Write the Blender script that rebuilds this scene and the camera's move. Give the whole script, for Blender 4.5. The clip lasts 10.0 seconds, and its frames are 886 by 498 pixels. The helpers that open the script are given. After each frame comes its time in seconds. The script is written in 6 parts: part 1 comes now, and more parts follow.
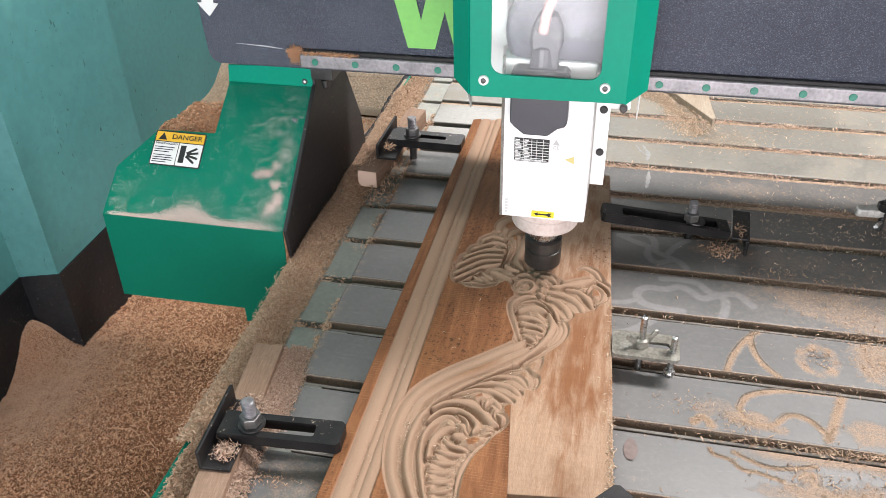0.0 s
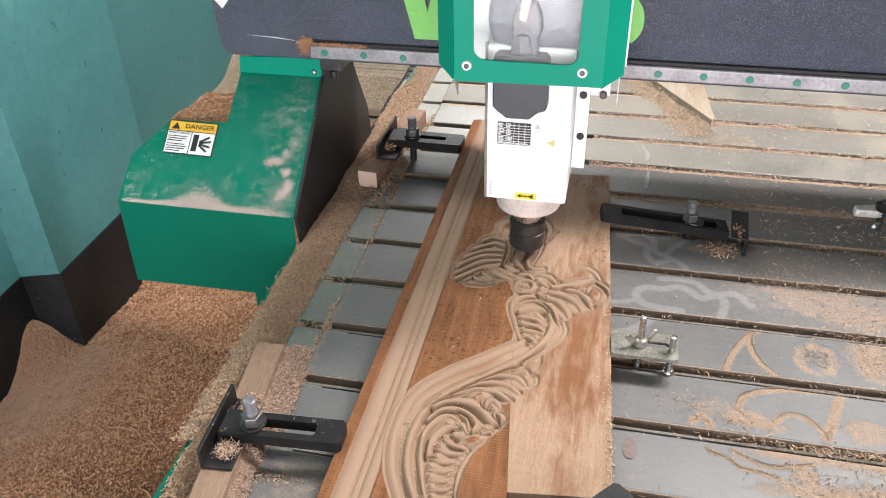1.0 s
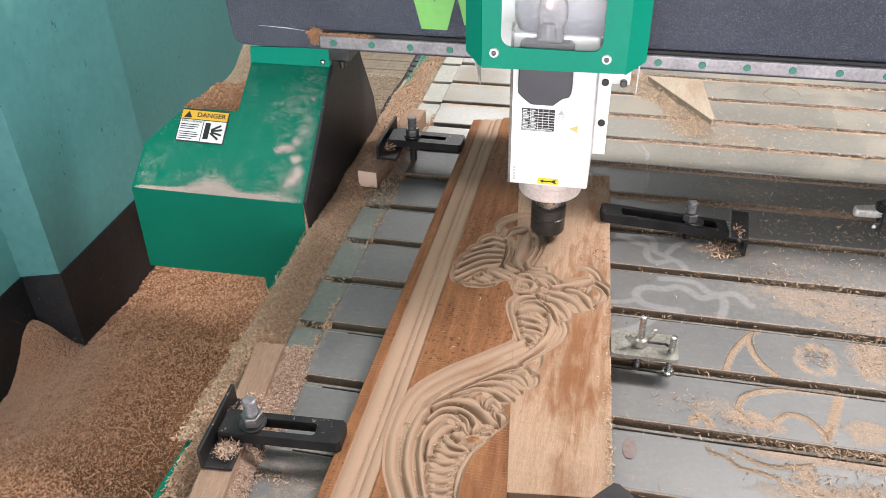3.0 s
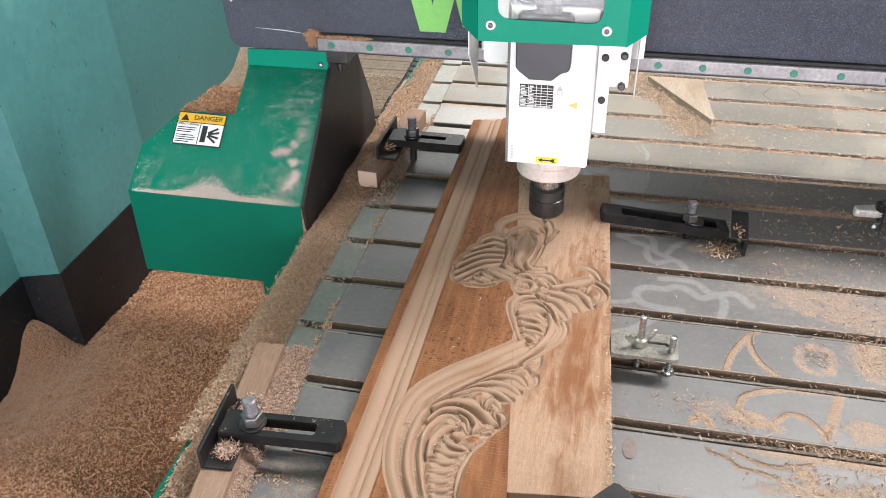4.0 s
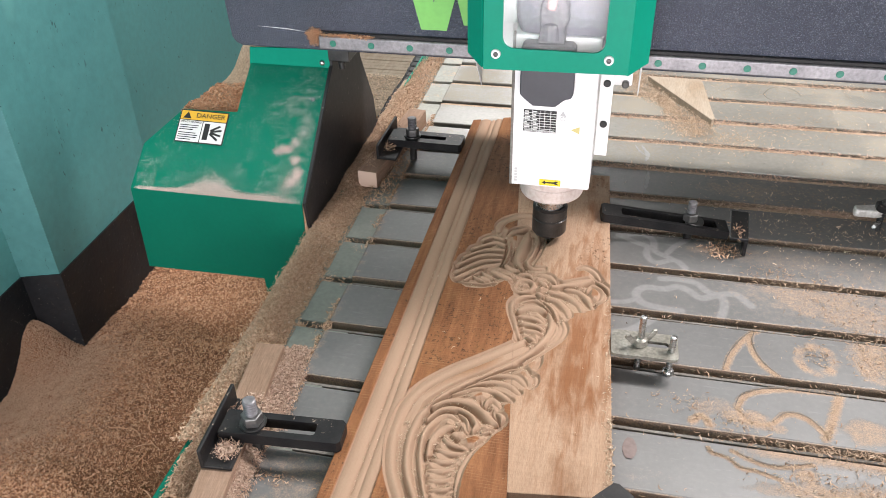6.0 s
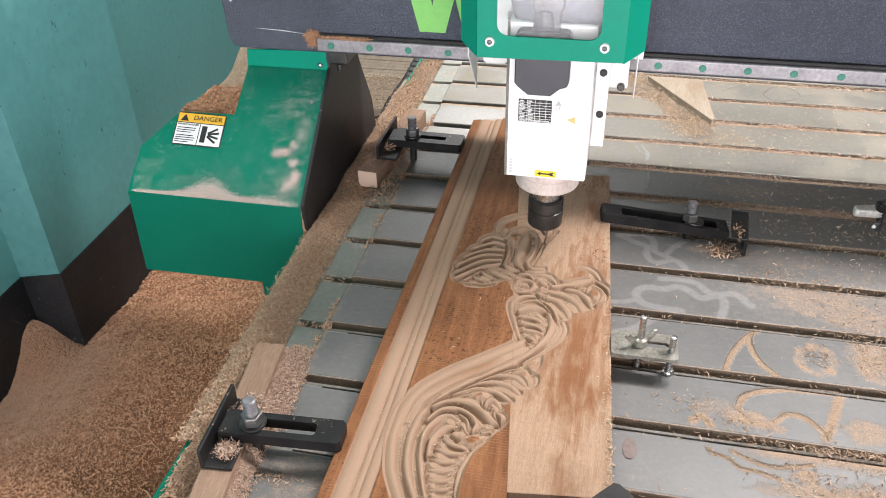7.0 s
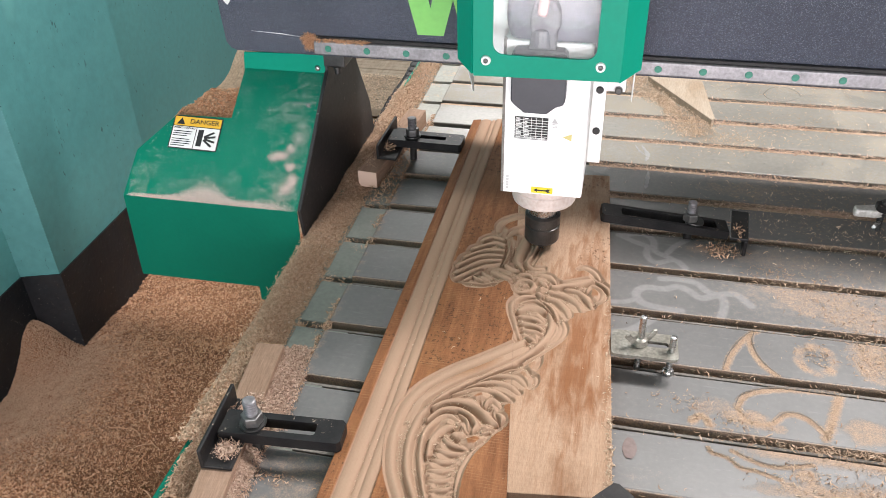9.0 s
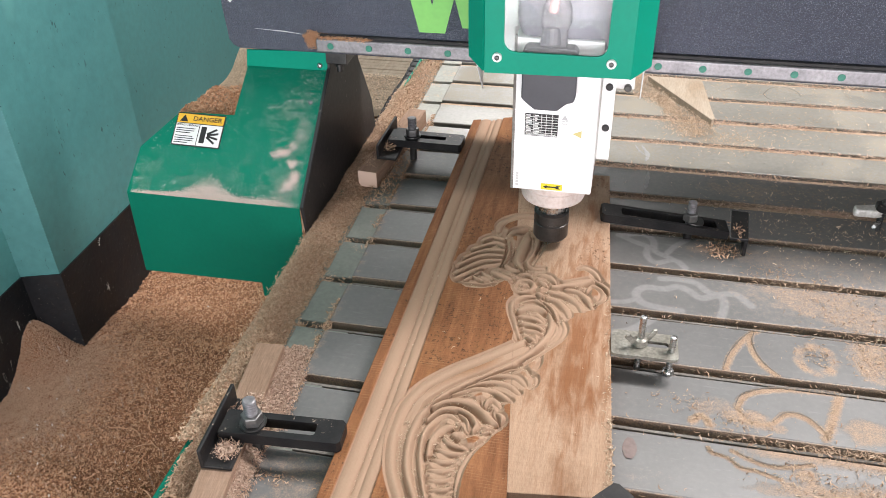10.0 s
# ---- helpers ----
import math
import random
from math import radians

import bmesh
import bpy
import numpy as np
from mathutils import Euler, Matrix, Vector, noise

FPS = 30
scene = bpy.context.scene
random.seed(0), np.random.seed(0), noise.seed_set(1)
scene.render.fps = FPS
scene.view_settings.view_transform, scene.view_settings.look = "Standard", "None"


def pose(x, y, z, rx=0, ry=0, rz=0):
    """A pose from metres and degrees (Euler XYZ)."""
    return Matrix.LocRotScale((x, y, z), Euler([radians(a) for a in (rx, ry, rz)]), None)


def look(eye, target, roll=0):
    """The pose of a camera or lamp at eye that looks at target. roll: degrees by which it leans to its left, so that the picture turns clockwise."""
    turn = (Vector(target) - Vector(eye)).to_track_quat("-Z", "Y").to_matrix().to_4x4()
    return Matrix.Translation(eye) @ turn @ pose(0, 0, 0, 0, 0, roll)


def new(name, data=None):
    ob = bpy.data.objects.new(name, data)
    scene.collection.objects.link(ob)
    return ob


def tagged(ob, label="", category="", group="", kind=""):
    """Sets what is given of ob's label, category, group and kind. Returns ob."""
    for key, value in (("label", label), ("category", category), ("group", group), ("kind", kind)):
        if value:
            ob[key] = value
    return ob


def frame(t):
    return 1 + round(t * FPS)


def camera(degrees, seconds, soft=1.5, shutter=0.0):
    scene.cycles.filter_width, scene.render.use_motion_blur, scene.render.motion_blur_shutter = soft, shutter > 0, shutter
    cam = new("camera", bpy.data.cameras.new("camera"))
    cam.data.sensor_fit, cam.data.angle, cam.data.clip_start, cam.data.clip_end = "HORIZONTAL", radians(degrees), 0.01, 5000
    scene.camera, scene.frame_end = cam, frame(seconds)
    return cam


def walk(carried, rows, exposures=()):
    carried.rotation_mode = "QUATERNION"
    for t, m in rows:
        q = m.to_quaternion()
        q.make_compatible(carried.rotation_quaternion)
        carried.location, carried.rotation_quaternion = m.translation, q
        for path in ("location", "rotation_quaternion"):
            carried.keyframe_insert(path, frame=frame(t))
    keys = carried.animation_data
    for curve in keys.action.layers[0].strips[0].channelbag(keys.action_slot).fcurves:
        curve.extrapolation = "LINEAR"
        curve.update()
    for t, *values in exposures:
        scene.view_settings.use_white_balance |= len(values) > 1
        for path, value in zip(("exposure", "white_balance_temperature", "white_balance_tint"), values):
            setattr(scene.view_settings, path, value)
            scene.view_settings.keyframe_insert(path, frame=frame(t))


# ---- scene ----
# ---- the camera and its path ----
cam = camera(56.59, 10.0, soft=0.8, shutter=0.4)
EYE = Vector((0.0, 0.0, 0.70))
AIM = Vector((math.sin(radians(-12.86)) * math.cos(radians(34.517)),
              math.cos(radians(-12.86)) * math.cos(radians(34.517)), -math.sin(radians(34.517))))
STILL = look(EYE, EYE + AIM, -1.323)
walk(cam, [(0.0, look(EYE + AIM * 0.0055, EYE + AIM, -1.323)), (0.3, STILL), (10.0, STILL)])

# ---- light ----
world = bpy.data.worlds.new("world")
scene.world = world
world.use_nodes = True
world.node_tree.nodes["Background"].inputs[0].default_value = (0.88, 0.93, 1.0, 1)
world.node_tree.nodes["Background"].inputs[1].default_value = 0.010
scene.view_settings.exposure = -0.32


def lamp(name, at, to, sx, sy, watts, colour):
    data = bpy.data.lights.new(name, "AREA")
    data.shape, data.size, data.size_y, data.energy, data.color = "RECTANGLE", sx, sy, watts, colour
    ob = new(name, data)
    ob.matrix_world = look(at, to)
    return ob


COOL = (1.0, 0.945, 0.935)
lamp("ceiling_tube_far", (1.02, 1.48, 2.0), (0.93, 1.16, 0), 1.2, 0.16, 124, COOL)
# Unseen fill hung in the room to brighten the far slats and their sheen.
lamp("far_fill", (-0.58, 3.9, 1.32), (-0.42, 1.5, 0.0), 0.9, 0.9, 26, (1.0, 0.97, 0.96))
# Added fill over the left floor drift, not a known fixture.
lamp("side_fill", (-0.84, 1.16, 2.05), (-0.88, 1.14, -0.5), 0.16, 0.8, 21, COOL)
# Unseen fill added behind the camera; the south wall has no opening.
lamp("front_fill", (0.46, -1.72, 0.14), (0.32, 1.0, 0.18), 3.1, 1.3, 156, (1.0, 0.95, 0.99))


# ---- materials ----
def nodes_of(name):
    m = bpy.data.materials.new(name)
    m.use_nodes = True
    return m, m.node_tree.nodes, m.node_tree.links, m.node_tree.nodes["Principled BSDF"]


def add(n, kind, **props):
    node = n.new(kind)
    for key, value in props.items():
        if key in ("Scale", "Detail", "Roughness", "Distortion", "Strength", "Distance", "Randomness"):
            node.inputs[key].default_value = value
    return node


def ramp(n, l, fac, stops):
    r = n.new("ShaderNodeValToRGB")
    e = r.color_ramp.elements
    while len(e) < len(stops):
        e.new(0.5)
    for el, (p, c) in zip(e, stops):
        el.position, el.color = p, (*c, 1)
    l.new(fac, r.inputs[0])
    return r.outputs[0]


def mix(n, l, fac, a, b, mode="MIX"):
    m = n.new("ShaderNodeMix")
    m.data_type, m.blend_type = "RGBA", mode
    for sock, v in ((m.inputs[0], fac), (m.inputs[6], a), (m.inputs[7], b)):
        if isinstance(v, (int, float)):
            sock.default_value = v
        elif isinstance(v, tuple):
            sock.default_value = (*v, 1)
        else:
            l.new(v, sock)
    return m.outputs[2]


def coords(n, l, scale=(1, 1, 1)):
    t, m = n.new("ShaderNodeTexCoord"), n.new("ShaderNodeMapping")
    l.new(t.outputs["Object"], m.inputs[0])
    m.inputs["Scale"].default_value = scale
    return m.outputs[0]


def surface(name, c1, c2, big=6.0, fine=90.0, rough=0.5, metal=0.0, bump=0.15, relief=0.0006, spread=0.12, dust=None, dust_amount=0.5, dust_scale=9.0, coat=0.0, scuffs=False, gloss=0.5, specks=None, stains=None):
    """Two colours mingled at two scales, uneven gloss, fine relief, and dust lying on what faces up."""
    m, n, l, p = nodes_of(name)
    v = coords(n, l)
    a, b = add(n, "ShaderNodeTexNoise", Scale=big, Detail=4), add(n, "ShaderNodeTexNoise", Scale=fine, Detail=6)
    for x in (a, b):
        l.new(v, x.inputs[0])
    col = mix(n, l, ramp(n, l, a.outputs[0], [(0.35, (0, 0, 0)), (0.65, (1, 1, 1))]), c1, c2)
    col = mix(n, l, spread, col, ramp(n, l, b.outputs[0], [(0.3, (0.25, 0.25, 0.25)), (0.7, (0.8, 0.8, 0.8))]), "OVERLAY")
    if scuffs:
        for sc, lo, dark in (((34, 34, 9), 0.735, (0.028, 0.085, 0.09)), ((85, 85, 60), 0.70, (0.012, 0.035, 0.036)), ((60, 60, 22), 0.725, (0.015, 0.04, 0.04)), ((5, 5, 1.2), 0.68, (0.12, 0.33, 0.315)), ((3, 3, 0.8), 0.64, (0.078, 0.23, 0.235))):
            e = add(n, "ShaderNodeTexNoise", Scale=1.0, Detail=3, Roughness=0.6)
            l.new(coords(n, l, sc), e.inputs[0])
            col = mix(n, l, ramp(n, l, e.outputs[0], [(lo - 0.02, (0, 0, 0)), (lo + 0.03, (0.75, 0.75, 0.75))]), col, dark)
    if stains:
        e = add(n, "ShaderNodeTexNoise", Scale=14, Detail=7, Roughness=0.7)
        l.new(coords(n, l, (1, 1, 0.7)), e.inputs[0])
        col = mix(n, l, ramp(n, l, e.outputs[0], [(0.50, (0, 0, 0)), (0.70, (0.8,) * 3)]), col, stains)
    if specks:
        e = add(n, "ShaderNodeTexNoise", Scale=specks[3], Detail=2, Roughness=0.5)
        l.new(v, e.inputs[0])
        col = mix(n, l, ramp(n, l, e.outputs[0], [(specks[4], (0, 0, 0)), (specks[4] + 0.07, (0.85,) * 3)]), col, specks[:3])
    rgh = n.new("ShaderNodeMapRange")
    l.new(b.outputs[0], rgh.inputs[0])
    rgh.inputs[3].default_value, rgh.inputs[4].default_value = max(0.05, rough - 0.1), min(1, rough + 0.1)
    if dust:
        g, s, d = n.new("ShaderNodeNewGeometry"), n.new("ShaderNodeSeparateXYZ"), add(n, "ShaderNodeTexNoise", Scale=dust_scale, Detail=8, Roughness=0.7)
        d2 = add(n, "ShaderNodeTexNoise", Scale=420, Detail=2)
        l.new(v, d.inputs[0]), l.new(v, d2.inputs[0]), l.new(g.outputs["Normal"], s.inputs[0])
        up = n.new("ShaderNodeMapRange")
        l.new(s.outputs[2], up.inputs[0])
        up.inputs[1].default_value, up.inputs[2].default_value = 0.2, 0.75
        f1 = n.new("ShaderNodeMath")
        f1.operation = "MULTIPLY_ADD"
        l.new(d2.outputs[0], f1.inputs[0])
        f1.inputs[1].default_value = 0.55
        l.new(d.outputs[0], f1.inputs[2])
        f2 = ramp(n, l, f1.outputs[0], [(0.98 - 0.45 * dust_amount, (0, 0, 0)), (1.06 - 0.42 * dust_amount, (1, 1, 1))])
        f3 = n.new("ShaderNodeMath")
        f3.operation = "MULTIPLY"
        l.new(f2, f3.inputs[0]), l.new(up.outputs[0], f3.inputs[1])
        col = mix(n, l, f3.outputs[0], col, dust)
        rr = n.new("ShaderNodeMix")
        l.new(f3.outputs[0], rr.inputs[0]), l.new(rgh.outputs[0], rr.inputs[2])
        rr.inputs[3].default_value = 0.95
        l.new(rr.outputs[0], p.inputs["Roughness"])
    else:
        l.new(rgh.outputs[0], p.inputs["Roughness"])
    l.new(col, p.inputs["Base Color"])
    p.inputs["Metallic"].default_value = metal
    p.inputs["Coat Weight"].default_value = coat
    p.inputs["Specular IOR Level"].default_value = gloss
    if bump:
        k = add(n, "ShaderNodeBump", Strength=bump, Distance=relief)
        l.new(b.outputs[0], k.inputs["Height"])
        l.new(k.outputs[0], p.inputs["Normal"])
    return m


def plain(name, c, rough=0.5, metal=0.0):
    m, n, l, p = nodes_of(name)
    p.inputs["Base Color"].default_value = (*c, 1)
    p.inputs["Roughness"].default_value, p.inputs["Metallic"].default_value = rough, metal
    return m


def chip_material(name, stops):
    m, n, l, p = nodes_of(name)
    g = n.new("ShaderNodeNewGeometry")
    l.new(ramp(n, l, g.outputs["Random Per Island"], stops), p.inputs["Base Color"])
    p.inputs["Roughness"].default_value = 0.85
    return m


def slat_material(name, c1, c2, worn, dust, dust_dark):
    """Grey plastic with scratches; worn curves and grainy dust lie where the mesh says."""
    m, n, l, p = nodes_of(name)
    v = coords(n, l)
    a, b, c = (add(n, "ShaderNodeTexNoise", Scale=sc, Detail=dt, Roughness=0.6) for sc, dt in ((9, 4), (140, 6), (620, 3)))
    e = add(n, "ShaderNodeTexNoise", Scale=1.0, Detail=4, Roughness=0.65)
    for x in (a, b, c):
        l.new(v, x.inputs[0])
    l.new(coords(n, l, (22, 160, 22)), e.inputs[0])
    col = mix(n, l, ramp(n, l, a.outputs[0], [(0.35, (0, 0, 0)), (0.65, (1, 1, 1))]), c1, c2)
    col = mix(n, l, 0.2, col, ramp(n, l, b.outputs[0], [(0.3, (0.25,) * 3), (0.7, (0.8,) * 3)]), "OVERLAY")
    col = mix(n, l, ramp(n, l, e.outputs[0], [(0.60, (0, 0, 0)), (0.72, (0.45,) * 3)]), col, worn)
    at = {}
    for key in ("dust", "worn"):
        at[key] = n.new("ShaderNodeAttribute")
        at[key].attribute_name = key
    w1 = n.new("ShaderNodeMath")
    w1.operation = "MULTIPLY"
    l.new(at["worn"].outputs["Fac"], w1.inputs[0]), l.new(ramp(n, l, b.outputs[0], [(0.3, (0.55,) * 3), (0.6, (0.9,) * 3)]), w1.inputs[1])
    col = mix(n, l, w1.outputs[0], col, worn)
    grain = n.new("ShaderNodeMath")
    l.new(b.outputs[0], grain.inputs[0]), l.new(c.outputs[0], grain.inputs[1])
    f = n.new("ShaderNodeMath")
    f.operation = "MULTIPLY_ADD"
    l.new(grain.outputs[0], f.inputs[0])
    f.inputs[1].default_value = 0.75
    l.new(at["dust"].outputs["Fac"], f.inputs[2])
    rng_ = n.new("ShaderNodeMapRange")
    l.new(f.outputs[0], rng_.inputs[0])
    rng_.inputs[1].default_value, rng_.inputs[2].default_value = 1.0, 1.66
    tone = mix(n, l, ramp(n, l, c.outputs[0], [(0.36, (0, 0, 0)), (0.58, (1, 1, 1))]), dust_dark, dust)
    col = mix(n, l, rng_.outputs[0], col, tone)
    l.new(col, p.inputs["Base Color"])
    rr = n.new("ShaderNodeMix")
    l.new(rng_.outputs[0], rr.inputs[0])
    rr.inputs[2].default_value, rr.inputs[3].default_value = 0.47, 0.95
    p.inputs["Specular IOR Level"].default_value = 1.0
    l.new(rr.outputs[0], p.inputs["Roughness"])
    k = add(n, "ShaderNodeBump", Strength=0.5, Distance=0.0012)
    l.new(rng_.outputs[0], k.inputs["Height"])
    l.new(k.outputs[0], p.inputs["Normal"])
    return m


def wood(name, c1, c2, c3, along="y", rings=26.0, rough=0.6, stain=(0.25, 0.1, 0.05), stain_amount=0.3, lines=0.0, fresh=None, pores=0.0, streaks=None):
    """Grain along one axis; stain blotches; saw lines across; pale freshly cut wood where the surface is carved."""
    m, n, l, p = nodes_of(name)
    v = coords(n, l, {"y": (9, 1.0, 9), "x": (1.0, 9, 9)}[along])
    g = add(n, "ShaderNodeTexNoise", Scale=rings * 0.45, Detail=8, Roughness=0.6, Distortion=0.6)
    f = add(n, "ShaderNodeTexNoise", Scale=rings * 6, Detail=4)
    b = add(n, "ShaderNodeTexNoise", Scale=11.0, Detail=5, Roughness=0.65)
    l.new(v, g.inputs[0]), l.new(v, f.inputs[0]), l.new(coords(n, l, (1.4, 0.8, 1)), b.inputs[0])
    col = ramp(n, l, g.outputs[0], [(0.3, c1), (0.5, c2), (0.72, c3)])
    col = mix(n, l, 0.3, col, ramp(n, l, f.outputs[0], [(0.3, (0.3, 0.3, 0.3)), (0.7, (0.75, 0.75, 0.75))]), "OVERLAY")
    st = ramp(n, l, b.outputs[0], [(0.52, (0, 0, 0)), (0.68, (stain_amount,) * 3)])
    col = mix(n, l, st, col, stain)
    if pores:
        d = add(n, "ShaderNodeTexNoise", Scale=210, Detail=4, Roughness=0.75)
        l.new(coords(n, l, (1, 0.8, 1)), d.inputs[0])
        e = add(n, "ShaderNodeTexNoise", Scale=8, Detail=3)
        l.new(coords(n, l), e.inputs[0])
        where = n.new("ShaderNodeMapRange")
        pos = n.new("ShaderNodeSeparateXYZ")
        l.new(coords(n, l), pos.inputs[0]), l.new(pos.outputs[1], where.inputs[0])
        where.inputs[1].default_value, where.inputs[2].default_value = pores, pores + 0.10
        k0 = n.new("ShaderNodeMath")
        k0.operation = "MULTIPLY"
        k = n.new("ShaderNodeMath")
        k.operation = "MULTIPLY"
        l.new(ramp(n, l, d.outputs[0], [(0.555, (0, 0, 0)), (0.63, (0.75,) * 3)]), k.inputs[0])
        l.new(ramp(n, l, e.outputs[0], [(0.47, (0, 0, 0)), (0.57, (1, 1, 1))]), k.inputs[1])
        l.new(k.outputs[0], k0.inputs[0]), l.new(where.outputs[0], k0.inputs[1])
        col = mix(n, l, k0.outputs[0], col, (0.040, 0.019, 0.009))
    if streaks:
        d = add(n, "ShaderNodeTexNoise", Scale=1.0, Detail=8, Roughness=0.6, Distortion=0.5)
        l.new(coords(n, l, (84, 17.0, 1)), d.inputs[0])
        s = n.new("ShaderNodeSeparateXYZ")
        l.new(coords(n, l), s.inputs[0])
        side_ = n.new("ShaderNodeMapRange")
        mid = n.new("ShaderNodeMath")
        mid.inputs[1].default_value = 0.010
        off = n.new("ShaderNodeMath")
        off.operation = "ABSOLUTE"
        l.new(s.outputs[0], mid.inputs[0]), l.new(mid.outputs[0], off.inputs[0]), l.new(off.outputs[0], side_.inputs[0])
        for i, x in enumerate((0.004, 0.040, 0.07, -0.12)):
            side_.inputs[i + 1].default_value = x
        far = n.new("ShaderNodeMapRange")
        l.new(s.outputs[1], far.inputs[0])
        for i, x in enumerate((0.58, 0.70, -0.16, 0.11)):
            far.inputs[i + 1].default_value = x
        both = n.new("ShaderNodeMath")
        l.new(side_.outputs[0], both.inputs[0]), l.new(far.outputs[0], both.inputs[1])
        end = n.new("ShaderNodeMapRange")
        l.new(s.outputs[1], end.inputs[0])
        for i, x in enumerate((0.90, 1.03, 0.0, -0.2)):
            end.inputs[i + 1].default_value = x
        three = n.new("ShaderNodeMath")
        l.new(both.outputs[0], three.inputs[0]), l.new(end.outputs[0], three.inputs[1])
        k = n.new("ShaderNodeMath")
        l.new(d.outputs[0], k.inputs[0]), l.new(three.outputs[0], k.inputs[1])
        col = mix(n, l, ramp(n, l, k.outputs[0], [(0.42, (0, 0, 0)), (0.58, (0.52,) * 3), (0.74, (0.85,) * 3)]), col, streaks)
    fibre, cross = add(n, "ShaderNodeTexNoise", Scale=1.0, Detail=5, Roughness=0.7), add(n, "ShaderNodeTexNoise", Scale=1.0, Detail=3, Roughness=0.6)
    l.new(coords(n, l, (420, 26, 60) if along == "y" else (26, 420, 60)), fibre.inputs[0]), l.new(coords(n, l, (55, 520, 60) if along == "y" else (520, 55, 60)), cross.inputs[0])
    for tex, amount in ((fibre, 0.12 if lines else 0.17), (cross, 0.07)):
        col = mix(n, l, amount, col, ramp(n, l, tex.outputs[0], [(0.33, (0.2,) * 3), (0.67, (0.8,) * 3)]), "OVERLAY")
    height = f.outputs[0]
    if lines:
        w = n.new("ShaderNodeTexWave")
        w.bands_direction, w.wave_profile = "Y", "SIN"
        w.inputs["Scale"].default_value, w.inputs["Distortion"].default_value, w.inputs["Detail"].default_value, w.inputs["Detail Scale"].default_value = lines, 3.2, 4, 3.5
        l.new(coords(n, l, (0.25, 1, 1)), w.inputs[0])
        gap = add(n, "ShaderNodeTexNoise", Scale=1.0, Detail=2, Roughness=0.5)
        l.new(coords(n, l, (16, 44, 1)), gap.inputs[0])
        br = ramp(n, l, gap.outputs[0], [(0.40, (0.02,) * 3), (0.66, (0.30,) * 3)])
        k = n.new("ShaderNodeMath")
        k.operation = "MULTIPLY"
        l.new(ramp(n, l, w.outputs[1], [(0.88, (0, 0, 0)), (0.98, (1, 1, 1))]), k.inputs[0]), l.new(br, k.inputs[1])
        col = mix(n, l, k.outputs[0], col, (0.42, 0.25, 0.135))
    if fresh:
        a = n.new("ShaderNodeAttribute")
        a.attribute_name = "carved"
        fr = mix(n, l, f.outputs[0], fresh, tuple(0.82 * x for x in fresh))
        col = mix(n, l, a.outputs["Fac"], col, fr)
    l.new(col, p.inputs["Base Color"])
    p.inputs["Roughness"].default_value, p.inputs["Specular IOR Level"].default_value = rough, 0.22
    k = add(n, "ShaderNodeBump", Strength=0.25, Distance=0.0006)
    l.new(height, k.inputs["Height"])
    l.new(k.outputs[0], p.inputs["Normal"])
    return m


DUST = (0.55, 0.38, 0.26)
TEAL = surface("teal_paint", (0.066, 0.212, 0.215), (0.083, 0.250, 0.248), 2.2, 60, 0.42, 0, 0.3, 0.0012, 0.16, scuffs=True)
BLACK_BAND = surface("black_band", (0.005, 0.0062, 0.0085), (0.013, 0.0145, 0.017), 6, 90, 0.5, 0, 0.5, 0.0015, 0.6, gloss=0.3, specks=(0.12, 0.11, 0.10, 170, 0.675), stains=(0.022, 0.017, 0.014))
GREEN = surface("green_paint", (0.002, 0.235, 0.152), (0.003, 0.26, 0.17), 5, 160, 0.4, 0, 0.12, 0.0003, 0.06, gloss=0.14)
# Shaded copy of the same green paint, with no dust in it.
GREEN_SHADED = surface("green_paint_shaded", (0.002, 0.142, 0.088), (0.003, 0.163, 0.101), 5, 160, 0.45, 0, 0.12, 0.0003, 0.06, gloss=0.12)
# The pale specks colour in the sparkle of the beam's rough paint.
BLACK_PAINT = surface("textured_black_paint", (0.034, 0.041, 0.066), (0.050, 0.058, 0.088), 5, 620, 0.38, 0, 0.9, 0.0034, 0.9, gloss=0.95, specks=(0.19, 0.20, 0.24, 800, 0.58))
BLACK_PLATE = surface("black_plate", (0.016, 0.016, 0.018), (0.028, 0.027, 0.027), 4, 120, 0.5, 0, 0.2, 0.0004, 0.3, gloss=0.4, specks=(0.20, 0.18, 0.16, 150, 0.70))
BLACK_STEEL = surface("black_oxide_steel", (0.007, 0.007, 0.008), (0.018, 0.017, 0.017), 30, 300, 0.42, 0.0, 0.35, 0.0004, 0.5, dust=(0.36, 0.29, 0.23), dust_amount=0.14, dust_scale=55, gloss=0.3)
ZINC = surface("zinc_plate", (0.19, 0.18, 0.15), (0.34, 0.33, 0.29), 45, 300, 0.34, 0.45, 0.3, 0.0003, 0.5)
STEEL = surface("steel", (0.5, 0.5, 0.5), (0.66, 0.66, 0.65), 20, 300, 0.28, 1.0, 0.1, 0.0002, 0.2)
RAIL_STEEL = surface("rail_steel", (0.20, 0.195, 0.205), (0.30, 0.29, 0.30), 20, 200, 0.45, 0.6, 0.15, 0.0002, 0.4)
NUT_STEEL = surface("dull_nut_steel", (0.13, 0.13, 0.13), (0.20, 0.198, 0.19), 30, 260, 0.4, 0.7, 0.2, 0.0002, 0.4)
DARK_STEEL = surface("dark_steel", (0.05, 0.05, 0.05), (0.09, 0.088, 0.085), 30, 260, 0.35, 0.7, 0.1, 0.0002, 0.2)
NOSE = surface("machined_ring", (0.62, 0.53, 0.49), (0.74, 0.66, 0.62), 25, 200, 0.4, 0.15, 0.1, 0.0002, 0.25)
